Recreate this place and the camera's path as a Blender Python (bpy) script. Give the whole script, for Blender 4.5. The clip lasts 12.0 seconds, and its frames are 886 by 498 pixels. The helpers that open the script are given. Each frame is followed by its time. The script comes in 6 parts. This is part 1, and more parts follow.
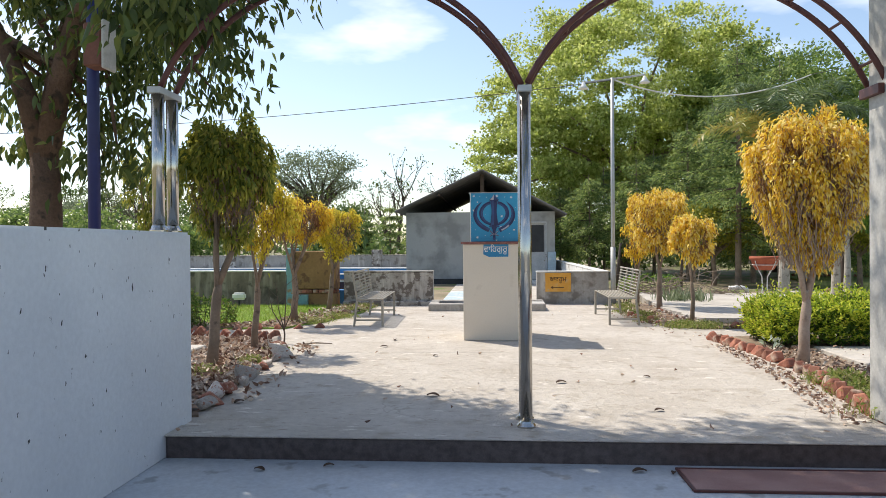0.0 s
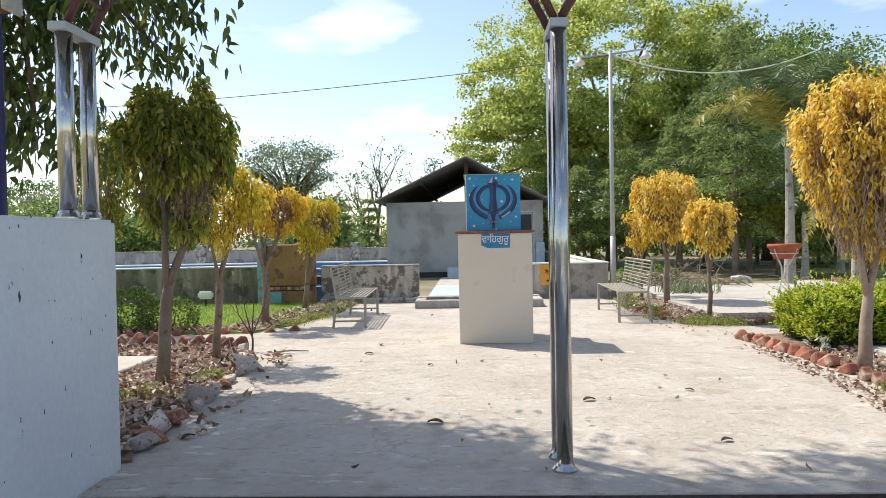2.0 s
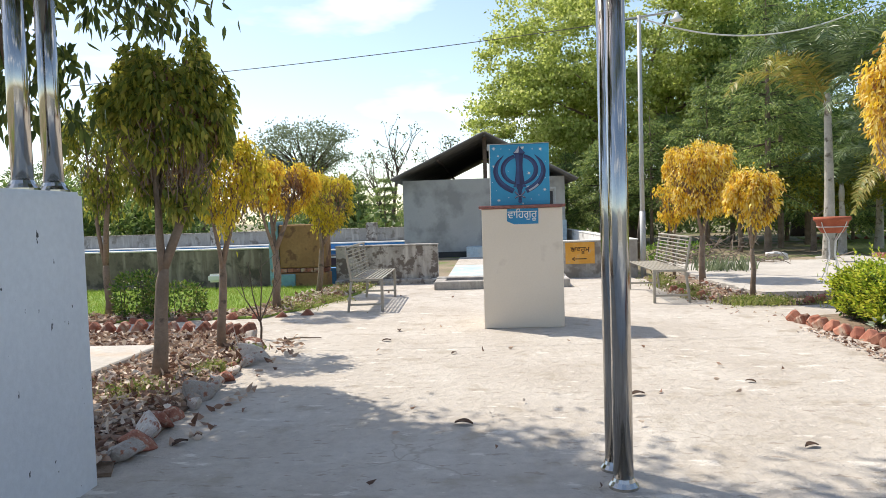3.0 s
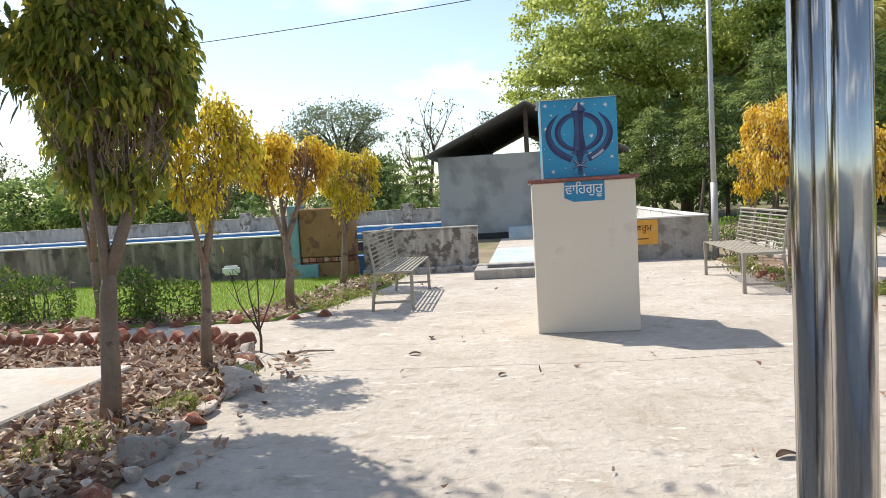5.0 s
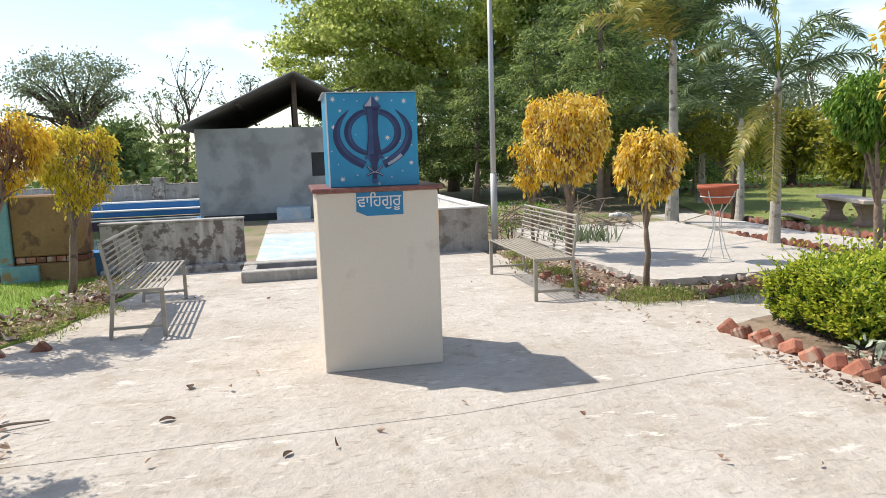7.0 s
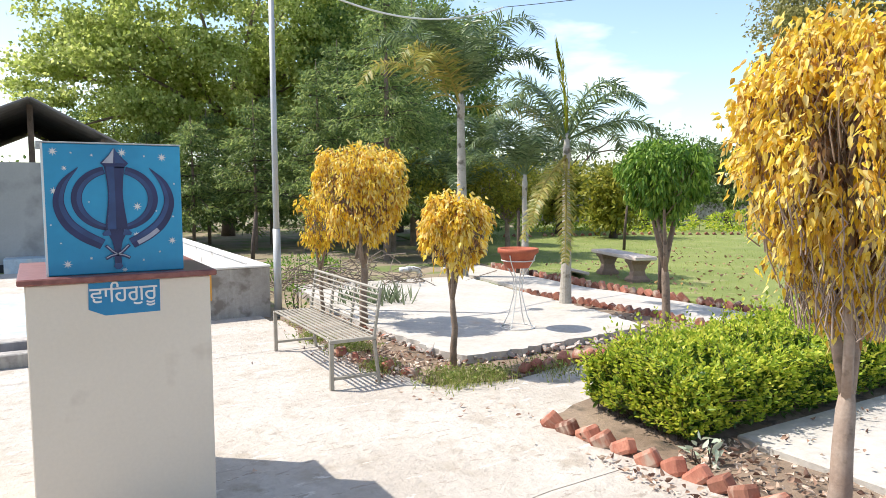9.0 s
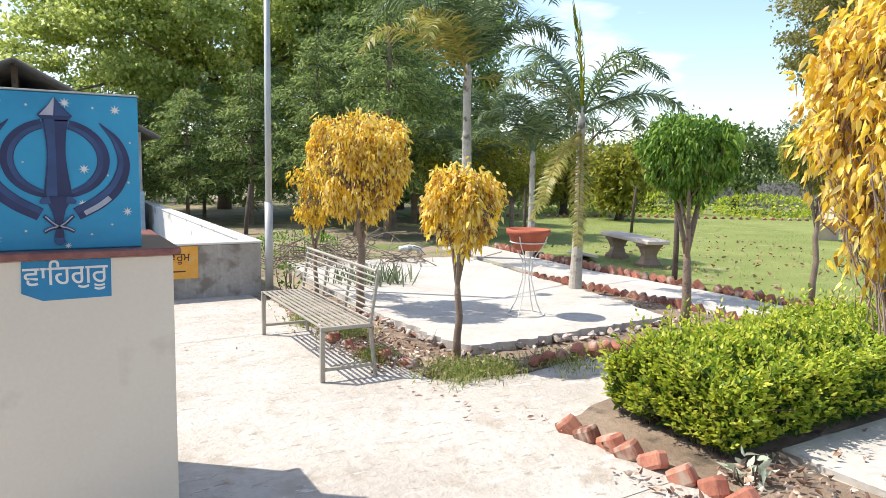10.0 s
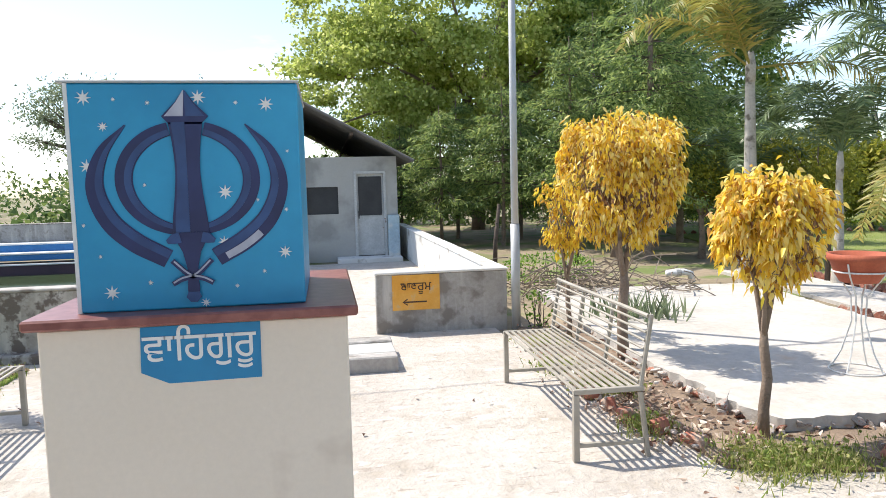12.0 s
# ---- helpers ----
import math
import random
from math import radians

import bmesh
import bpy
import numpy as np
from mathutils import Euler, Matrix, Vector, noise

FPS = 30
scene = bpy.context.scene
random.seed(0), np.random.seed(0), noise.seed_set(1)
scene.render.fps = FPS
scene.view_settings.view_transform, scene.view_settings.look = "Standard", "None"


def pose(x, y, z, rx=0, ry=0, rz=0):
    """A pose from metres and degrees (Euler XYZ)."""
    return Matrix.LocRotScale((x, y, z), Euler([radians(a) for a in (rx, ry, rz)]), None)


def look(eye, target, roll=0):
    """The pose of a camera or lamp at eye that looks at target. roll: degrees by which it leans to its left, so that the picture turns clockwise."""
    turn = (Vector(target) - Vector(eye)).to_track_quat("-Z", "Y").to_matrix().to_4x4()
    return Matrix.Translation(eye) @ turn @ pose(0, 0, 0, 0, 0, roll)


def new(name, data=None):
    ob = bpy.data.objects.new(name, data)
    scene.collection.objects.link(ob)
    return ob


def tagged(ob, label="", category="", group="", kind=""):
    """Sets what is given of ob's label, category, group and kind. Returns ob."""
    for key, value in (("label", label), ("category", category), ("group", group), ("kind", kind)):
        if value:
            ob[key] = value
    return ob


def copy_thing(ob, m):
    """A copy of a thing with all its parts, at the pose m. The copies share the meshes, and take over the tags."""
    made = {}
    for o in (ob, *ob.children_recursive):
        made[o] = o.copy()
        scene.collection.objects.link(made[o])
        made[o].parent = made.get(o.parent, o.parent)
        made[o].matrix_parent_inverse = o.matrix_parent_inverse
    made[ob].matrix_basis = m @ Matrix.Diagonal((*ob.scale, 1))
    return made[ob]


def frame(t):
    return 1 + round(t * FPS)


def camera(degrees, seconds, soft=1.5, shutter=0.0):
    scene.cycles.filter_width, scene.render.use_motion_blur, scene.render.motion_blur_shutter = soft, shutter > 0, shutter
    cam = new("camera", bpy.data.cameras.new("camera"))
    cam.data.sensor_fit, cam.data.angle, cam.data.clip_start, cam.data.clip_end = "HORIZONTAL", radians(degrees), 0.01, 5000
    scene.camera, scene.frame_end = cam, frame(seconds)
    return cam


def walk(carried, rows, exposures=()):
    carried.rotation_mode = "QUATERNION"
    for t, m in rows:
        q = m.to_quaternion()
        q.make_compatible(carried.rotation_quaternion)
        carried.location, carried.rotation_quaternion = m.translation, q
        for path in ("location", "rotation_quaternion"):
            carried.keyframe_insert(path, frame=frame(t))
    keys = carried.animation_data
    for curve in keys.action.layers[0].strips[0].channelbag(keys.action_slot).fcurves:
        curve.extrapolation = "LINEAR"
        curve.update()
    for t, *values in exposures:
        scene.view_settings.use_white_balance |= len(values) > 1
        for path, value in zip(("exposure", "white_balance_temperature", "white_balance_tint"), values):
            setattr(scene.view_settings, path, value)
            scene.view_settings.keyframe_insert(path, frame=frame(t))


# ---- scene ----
cam = camera(64.8, 12.0, soft=0.7)
PATH = [
    (0, (0.852, -5.712, 1.265), (0.711, -3.717, 1.254), -0.4),
    (0.5, (0.77, -5.413, 1.25), (0.667, -3.416, 1.314), -0.1),
    (1, (0.673, -5.137, 1.276), (0.641, -3.14, 1.367), -1.3),
    (1.5, (0.658, -4.835, 1.263), (0.624, -2.838, 1.379), -1.8),
    (2, (0.6, -4.526, 1.242), (0.523, -2.527, 1.208), -1.1),
    (2.5, (0.528, -4.189, 1.241), (0.435, -2.192, 1.193), -1.9),
    (3, (0.513, -3.887, 1.201), (0.387, -1.893, 1.111), -1.8),
    (3.2, (0.534, -3.707, 1.215), (0.355, -1.718, 1.102), -2.1),
    (4.8, (0.411, -2.564, 1.175), (0.223, -0.579, 1.014), -4.3),
    (5, (0.412, -2.376, 1.197), (0.17, -0.396, 1.053), -3.4),
    (5.5, (0.449, -2.046, 1.336), (0.25, -0.064, 1.159), -2.0),
    (6, (0.388, -1.83, 1.377), (0.231, 0.157, 1.215), -1.7),
    (6.5, (0.26, -1.54, 1.448), (0.265, 0.457, 1.341), -1.6),
    (7, (0.299, -1.331, 1.511), (0.713, 0.607, 1.244), -1.9),
    (7.2, (0.339, -1.232, 1.536), (0.892, 0.671, 1.27), -1.2),
    (8.8, (0.496, -0.347, 1.725), (1.404, 1.43, 1.594), -1.0),
    (9, (0.528, -0.277, 1.721), (1.532, 1.445, 1.553), -0.2),
    (9.5, (0.676, -0.02, 1.694), (1.791, 1.627, 1.481), 1.4),
    (10, (0.799, 0.284, 1.677), (1.801, 1.999, 1.447), 1.1),
    (10.5, (0.89, 0.661, 1.644), (1.876, 2.384, 1.404), 0.1),
    (11, (1.017, 0.917, 1.682), (1.957, 2.679, 1.57), -1.3),
    (11.2, (1.122, 1.081, 1.668), (2.035, 2.858, 1.567), 0.2),
    (11.5, (1.209, 1.235, 1.659), (1.957, 3.085, 1.535), 0.6),
    (11.9, (1.27, 1.446, 1.662), (1.705, 3.388, 1.464), 1.0),
    (12, (1.261, 1.487, 1.645), (1.59, 3.451, 1.466), -1.4),
]
walk(cam, [(t, look(eye, target, roll)) for t, eye, target, roll in PATH],
     [(0, 0.25, 6950, 10), (3, 0.37, 6950, 10), (5.5, 0.34, 6950, 10), (7.0, 0.32, 6850, 10), (8.8, 0.63, 6650, 10), (12, 0.66, 6650, 10)])

# ---- world, sun, exposure ----
SUN = Vector((-1.0, 0.82, 1.96)).normalized()
world = bpy.data.worlds.new("world")
scene.world = world
world.use_nodes = True
wn, wl = world.node_tree.nodes, world.node_tree.links
back = wn["Background"]
sky = wn.new("ShaderNodeTexSky")
sky.sky_type = "NISHITA"
sky.sun_disc = False
sky.sun_elevation = radians(56.6)
sky.sun_rotation = math.atan2(SUN.x, SUN.y)
sky.air_density, sky.dust_density, sky.ozone_density = 1.0, 0.9, 1.6
wc = wn.new("ShaderNodeTexCoord")
wm = wn.new("ShaderNodeMapping")
wm.inputs["Scale"].default_value = (1.0, 1.0, 3.2)
wnoise = wn.new("ShaderNodeTexNoise")
wnoise.inputs["Scale"].default_value = 3.0
wnoise.inputs["Detail"].default_value = 6
wnoise.inputs["Roughness"].default_value = 0.5
wr = wn.new("ShaderNodeMapRange")
wr.inputs["From Min"].default_value = 0.55
wr.inputs["From Max"].default_value = 0.7
wr.inputs["To Max"].default_value = 0.75
wmix = wn.new("ShaderNodeMix")
wmix.data_type = "RGBA"
wmix.inputs["B"].default_value = (7.2, 7.5, 7.9, 1)
wl.new(wc.outputs["Generated"], wm.inputs["Vector"])
wl.new(wm.outputs["Vector"], wnoise.inputs["Vector"])
wl.new(wnoise.outputs["Fac"], wr.inputs["Value"])
wl.new(wr.outputs["Result"], wmix.inputs["Factor"])
wl.new(sky.outputs["Color"], wmix.inputs["A"])
wl.new(wmix.outputs["Result"], back.inputs["Color"])
back.inputs["Strength"].default_value = 0.17

sun = new("sun", bpy.data.lights.new("sun", "SUN"))
sun.data.energy = 4.0
sun.data.angle = radians(0.55)
sun.data.color = (1.0, 0.95, 0.87)
sun.matrix_world = look(SUN * 30, (0, 0, 0))


# ---- materials ----
def node_mat(name):
    m = bpy.data.materials.new(name)
    m.use_nodes = True
    n, l = m.node_tree.nodes, m.node_tree.links
    return m, n, l, n["Principled BSDF"]


def noise_fac(n, l, co, scale, detail=5, lo=0.35, hi=0.65, rough=0.55):
    t = n.new("ShaderNodeTexNoise")
    t.inputs["Scale"].default_value = scale
    t.inputs["Detail"].default_value = detail
    t.inputs["Roughness"].default_value = rough
    l.new(co, t.inputs["Vector"])
    r = n.new("ShaderNodeMapRange")
    r.inputs["From Min"].default_value, r.inputs["From Max"].default_value = lo, hi
    l.new(t.outputs["Fac"], r.inputs["Value"])
    return r.outputs["Result"], t.outputs["Fac"]


def blend(n, l, fac, a, b, kind="MIX"):
    m = n.new("ShaderNodeMix")
    m.data_type, m.blend_type = "RGBA", kind
    if hasattr(fac, "links"):
        l.new(fac, m.inputs["Factor"])
    else:
        m.inputs["Factor"].default_value = fac
    for sock, v in (("A", a), ("B", b)):
        if hasattr(v, "links"):
            l.new(v, m.inputs[sock])
        else:
            m.inputs[sock].default_value = (*v, 1)
    return m.outputs["Result"]


def mat(name, c1, c2, rough=0.8, metal=0.0, s1=2.0, s2=30.0, bump=0.25, depth=0.01, spots=None, spot_scale=8.0,
        spot_at=(0.62, 0.68), rand=0.0, streak=None, cracks=None, crack_scale=1.2, stretch=1.0, fine_dark=0.72, flecks=None):
    """A surface of two colours mixed by coarse and fine noise, with stains, cracks and relief."""
    m, n, l, p = node_mat(name)
    co = n.new("ShaderNodeTexCoord").outputs["Object"]
    if rand:
        info = n.new("ShaderNodeObjectInfo")
        add = n.new("ShaderNodeVectorMath")
        sc = n.new("ShaderNodeVectorMath")
        sc.operation = "SCALE"
        cmb = n.new("ShaderNodeCombineXYZ")
        for k in range(3):
            l.new(info.outputs["Random"], cmb.inputs[k])
        l.new(cmb.outputs[0], sc.inputs[0])
        sc.inputs["Scale"].default_value = 37.0
        l.new(co, add.inputs[0])
        l.new(sc.outputs[0], add.inputs[1])
        co = add.outputs[0]
    big, _ = noise_fac(n, l, co, s1)
    fine, raw = noise_fac(n, l, co, s2, 6, 0.25, 0.75, 0.65)
    col = blend(n, l, big, c1, c2)
    dark = blend(n, l, 1.0, col, (fine_dark,) * 3, "MULTIPLY")
    col = blend(n, l, fine, dark, col)
    if rand:
        v = n.new("ShaderNodeMapRange")
        v.inputs["To Min"].default_value, v.inputs["To Max"].default_value = 1 - rand, 1 + rand
        l.new(info.outputs["Random"], v.inputs["Value"])
        hs = n.new("ShaderNodeHueSaturation")
        l.new(v.outputs[0], hs.inputs["Value"])
        l.new(col, hs.inputs["Color"])
        col = hs.outputs["Color"]
    if streak:
        mp = n.new("ShaderNodeMapping")
        mp.inputs["Scale"].default_value = (5, 5, 0.7)
        l.new(co, mp.inputs["Vector"])
        f, _ = noise_fac(n, l, mp.outputs[0], 1.6, 5, 0.5, 0.68)
        col = blend(n, l, f, col, streak)
    if spots:
        sp = n.new("ShaderNodeMapping")
        sp.inputs["Scale"].default_value = (1, 1, stretch)
        l.new(co, sp.inputs["Vector"])
        f, _ = noise_fac(n, l, sp.outputs[0], spot_scale, 4, *spot_at)
        col = blend(n, l, f, col, spots)
    if flecks:
        fm = n.new("ShaderNodeMapping")
        fm.inputs["Scale"].default_value = (0.5, 1.3, 1)
        l.new(co, fm.inputs["Vector"])
        f, _ = noise_fac(n, l, fm.outputs[0], 12.0, 6, 0.59, 0.64, 0.65)
        col = blend(n, l, f, col, flecks[0])
        f, _ = noise_fac(n, l, fm.outputs[0], 5.0, 6, 0.60, 0.64, 0.7)
        col = blend(n, l, f, col, flecks[1])
    if cracks:
        vo = n.new("ShaderNodeTexVoronoi")
        vo.feature = "DISTANCE_TO_EDGE"
        vo.inputs["Scale"].default_value = crack_scale
        wob = n.new("ShaderNodeTexNoise")
        wob.inputs["Scale"].default_value = 2.5
        wob.inputs["Detail"].default_value = 4
        l.new(co, wob.inputs["Vector"])
        vm = n.new("ShaderNodeVectorMath")
        vm.operation = "MULTIPLY_ADD"
        l.new(wob.outputs["Color"], vm.inputs[0])
        vm.inputs[1].default_value = (0.5, 0.5, 0.5)
        l.new(co, vm.inputs[2])
        l.new(vm.outputs[0], vo.inputs["Vector"])
        r = n.new("ShaderNodeMapRange")
        r.inputs["From Min"].default_value, r.inputs["From Max"].default_value = 0.002, 0.012
        r.inputs["To Min"].default_value, r.inputs["To Max"].default_value = 1, 0
        l.new(vo.outputs["Distance"], r.inputs["Value"])
        g, _ = noise_fac(n, l, co, 0.9, 3, 0.52, 0.6)
        mm = n.new("ShaderNodeMath")
        mm.operation = "MULTIPLY"
        l.new(r.outputs[0], mm.inputs[0])
        l.new(g, mm.inputs[1])
        col = blend(n, l, mm.outputs[0], col, cracks)
    l.new(col, p.inputs["Base Color"])
    p.inputs["Roughness"].default_value = rough
    p.inputs["Metallic"].default_value = metal
    if bump:
        b = n.new("ShaderNodeBump")
        b.inputs["Strength"].default_value = bump
        b.inputs["Distance"].default_value = depth
        l.new(raw, b.inputs["Height"])
        l.new(b.outputs["Normal"], p.inputs["Normal"])
    return m


def leaf_mat(name, cols, rough=0.55, through_light=0.35):
    """Leaves: colour by leaf, thin enough to let light through."""
    m, n, l, p = node_mat(name)
    g = n.new("ShaderNodeNewGeometry")
    ramp = n.new("ShaderNodeValToRGB")
    while len(ramp.color_ramp.elements) < len(cols):
        ramp.color_ramp.elements.new(0.5)
    for k, c in enumerate(cols):
        ramp.color_ramp.elements[k].position = k / (len(cols) - 1)
        ramp.color_ramp.elements[k].color = (*c, 1)
    l.new(g.outputs["Random Per Island"], ramp.inputs["Fac"])
    l.new(ramp.outputs["Color"], p.inputs["Base Color"])
    p.inputs["Roughness"].default_value = rough
    p.inputs["Specular IOR Level"].default_value = 0.35
    tr = n.new("ShaderNodeBsdfTranslucent")
    l.new(ramp.outputs["Color"], tr.inputs["Color"])
    mx = n.new("ShaderNodeMixShader")
    mx.inputs[0].default_value = through_light
    l.new(p.outputs[0], mx.inputs[1])
    l.new(tr.outputs[0], mx.inputs[2])
    l.new(mx.outputs[0], n["Material Output"].inputs["Surface"])
    return m


M = {}
M["concrete"] = mat("cast_concrete", (0.52, 0.465, 0.405), (0.625, 0.575, 0.515), 0.92, 0, 1.1, 13, 1.0, 0.03, (0.41, 0.36, 0.30), 3.4,
                    (0.55, 0.68), cracks=(0.43, 0.385, 0.33), crack_scale=0.9, fine_dark=0.76, flecks=((0.37, 0.32, 0.27), (0.68, 0.63, 0.57)))
M["slab"] = mat("rough_slab", (0.52, 0.48, 0.43), (0.62, 0.58, 0.53), 0.9, 0, 1.3, 14, 0.5, 0.02, (0.55, 0.38, 0.24), 0.8, (0.66, 0.78))
M["floor_tile"] = mat("pale_floor", (0.50, 0.54, 0.58), (0.60, 0.63, 0.66), 0.45, 0, 1.2, 25, 0.1, 0.004, (0.3, 0.31, 0.32), 4)
M["granite"] = mat("dark_granite", (0.07, 0.055, 0.052), (0.13, 0.105, 0.10), 0.3, 0, 20, 160, 0.05, 0.002)
M["mat_red"] = mat("worn_carpet", (0.32, 0.18, 0.16), (0.42, 0.26, 0.23), 0.95, 0, 3, 120, 0.5, 0.005)
M["whitewall"] = mat("whitewash", (0.66, 0.68, 0.70), (0.76, 0.78, 0.79), 0.85, 0, 0.8, 30, 0.3, 0.006, (0.05, 0.05, 0.05), 24.0, (0.685, 0.695), stretch=0.45, fine_dark=0.88)
M["steel"] = mat("polished_steel", (0.47, 0.45, 0.42), (0.56, 0.54, 0.50), 0.13, 1.0, 2, 60, 0.02, 0.001, fine_dark=0.93)
M["maroon"] = mat("maroon_paint", (0.085, 0.024, 0.020), (0.13, 0.04, 0.032), 0.5, 0, 5, 60, 0.15, 0.002, (0.2, 0.12, 0.1), 20, (0.66, 0.72))
M["pillar"] = mat("grey_pillar", (0.52, 0.51, 0.48), (0.63, 0.62, 0.59), 0.85, 0, 2, 40, 0.3, 0.006, (0.33, 0.32, 0.3), 5, (0.6, 0.7))
M["blue_paint"] = mat("navy_paint", (0.012, 0.018, 0.10), (0.02, 0.028, 0.14), 0.45, 0, 3, 60, 0.1, 0.002, fine_dark=0.93)
M["rust_box"] = mat("rust_brown_board", (0.16, 0.06, 0.04), (0.22, 0.085, 0.055), 0.7, 0, 6, 60, 0.2, 0.003)
M["white"] = mat("white_paint", (0.74, 0.74, 0.72), (0.82, 0.82, 0.80), 0.6, 0, 4, 60, 0.1, 0.002, fine_dark=0.93)
M["cream"] = mat("cream_stone", (0.74, 0.65, 0.54), (0.80, 0.715, 0.605), 0.55, 0, 0.7, 50, 0.06, 0.002, (0.58, 0.49, 0.40), 3.0, (0.6, 0.75), fine_dark=0.93)
M["red_slab"] = mat("red_granite", (0.20, 0.065, 0.055), (0.29, 0.11, 0.09), 0.35, 0, 25, 140, 0.05, 0.001, fine_dark=0.93)
M["cyan"] = mat("blue_box", (0.014, 0.27, 0.50), (0.026, 0.36, 0.62), 0.4, 0, 2.2, 14, 0.03, 0.001, fine_dark=0.93)
M["navy"] = mat("emblem_navy", (0.012, 0.016, 0.075), (0.022, 0.032, 0.13), 0.4, 0, 6, 40, 0.0, fine_dark=0.93)
M["navy_light"] = mat("emblem_blue", (0.03, 0.08, 0.23), (0.018, 0.042, 0.14), 0.35, 0, 7, 40, 0.0, fine_dark=0.93)
M["silver_print"] = mat("emblem_silver", (0.24, 0.27, 0.38), (0.52, 0.53, 0.60), 0.4, 0, 6, 40, 0.0, fine_dark=0.93)
M["plaque"] = mat("plaque_blue", (0.008, 0.19, 0.40), (0.012, 0.23, 0.46), 0.4, 0, 3, 30, 0.0, fine_dark=0.93)
M["lowwall"] = mat("weathered_plaster", (0.36, 0.32, 0.28), (0.56, 0.52, 0.47), 0.92, 0, 3.2, 22, 0.6, 0.015, (0.17, 0.14, 0.12), 7.0, (0.50, 0.58),
                   streak=(0.60, 0.56, 0.51))
M["wall_grey"] = mat("grey_plaster_wall", (0.35, 0.33, 0.30), (0.46, 0.43, 0.40), 0.92, 0, 1.6, 26, 0.4, 0.01, (0.22, 0.195, 0.17), 3.4, (0.57, 0.67), streak=(0.50, 0.47, 0.43))
M["old_wall"] = mat("old_brown_wall", (0.15, 0.125, 0.095), (0.25, 0.21, 0.16), 0.93, 0, 1.8, 22, 0.5, 0.012, (0.09, 0.08, 0.06), 3.5, (0.54, 0.64), streak=(0.33, 0.29, 0.23))
M["wall_white"] = mat("lime_wash", (0.66, 0.65, 0.62), (0.78, 0.77, 0.74), 0.9, 0, 1.0, 26, 0.35, 0.01, (0.38, 0.35, 0.31), 2.6, (0.58, 0.66), fine_dark=0.93)
M["orange"] = mat("orange_sign", (0.72, 0.33, 0.04), (0.80, 0.42, 0.09), 0.8, 0, 4, 40, 0.15, 0.003, (0.62, 0.40, 0.18), 9, (0.58, 0.68), fine_dark=0.9)
M["ink"] = mat("black_ink", (0.06, 0.035, 0.02), (0.11, 0.06, 0.03), 0.8, 0, 6, 60, 0.0)
M["house"] = mat("house_plaster", (0.37, 0.37, 0.35), (0.44, 0.435, 0.415), 0.92, 0, 0.7, 20, 0.3, 0.008, (0.27, 0.27, 0.255), 1.4, (0.5, 0.66), fine_dark=0.93)
M["roof"] = mat("grey_sheet", (0.15, 0.14, 0.135), (0.22, 0.21, 0.2), 0.75, 0, 2, 30, 0.2, 0.004)
M["dark"] = mat("dark_board", (0.025, 0.027, 0.03), (0.04, 0.042, 0.045), 0.6, 0, 3, 40, 0.1, 0.002)
M["door_white"] = mat("worn_white_door", (0.46, 0.47, 0.46), (0.58, 0.59, 0.58), 0.7, 0, 3, 30, 0.2, 0.003, (0.2, 0.14, 0.1), 6, (0.66, 0.7))
M["pool_blue"] = mat("pool_blue", (0.014, 0.15, 0.40), (0.025, 0.20, 0.50), 0.5, 0, 1.5, 20, 0.1, 0.003)
M["pool_dark"] = mat("pool_maroon", (0.05, 0.025, 0.04), (0.08, 0.04, 0.055), 0.6, 0, 1.5, 20, 0.1, 0.003)
M["pale_blue"] = mat("pale_blue_paint", (0.42, 0.55, 0.62), (0.58, 0.68, 0.72), 0.7, 0, 1.2, 16, 0.2, 0.005, (0.62, 0.62, 0.58), 2.2, (0.52, 0.62))
M["turq"] = mat("turquoise_paint", (0.16, 0.36, 0.42), (0.24, 0.44, 0.5), 0.7, 0, 3, 30, 0.2, 0.004, (0.3, 0.2, 0.12), 5, (0.55, 0.62))
M["rustwall"] = mat("ochre_plaster", (0.30, 0.17, 0.075), (0.40, 0.24, 0.11), 0.9, 0, 2.0, 25, 0.4, 0.01, (0.17, 0.09, 0.05), 4, (0.56, 0.62))
M["bench"] = mat("bench_paint", (0.33, 0.30, 0.25), (0.42, 0.385, 0.325), 0.5, 0.1, 6, 60, 0.1, 0.002, (0.25, 0.17, 0.1), 16, (0.68, 0.74), fine_dark=0.93)
M["galv"] = mat("galvanised_pole", (0.42, 0.43, 0.43), (0.52, 0.53, 0.53), 0.55, 0.3, 3, 50, 0.1, 0.002, fine_dark=0.93)
M["cable"] = mat("white_cable", (0.76, 0.76, 0.73), (0.83, 0.83, 0.80), 0.6, 0, 5, 50, 0.0)
M["wire"] = mat("dark_wire", (0.08, 0.08, 0.085), (0.1, 0.1, 0.1), 0.6, 0, 5, 50, 0.0)
M["terracotta"] = mat("terracotta", (0.42, 0.10, 0.05), (0.52, 0.14, 0.07), 0.75, 0, 5, 50, 0.15, 0.003)
M["brick"] = mat("red_brick", (0.30, 0.10, 0.065), (0.44, 0.19, 0.125), 0.9, 0, 6, 50, 0.6, 0.012, (0.48, 0.36, 0.28), 7, (0.53, 0.66), rand=0.4)
M["stone"] = mat("pale_stone", (0.52, 0.45, 0.40), (0.72, 0.67, 0.61), 0.9, 0, 5, 40, 0.6, 0.012, (0.32, 0.13, 0.08), 5, (0.54, 0.64), rand=0.35)
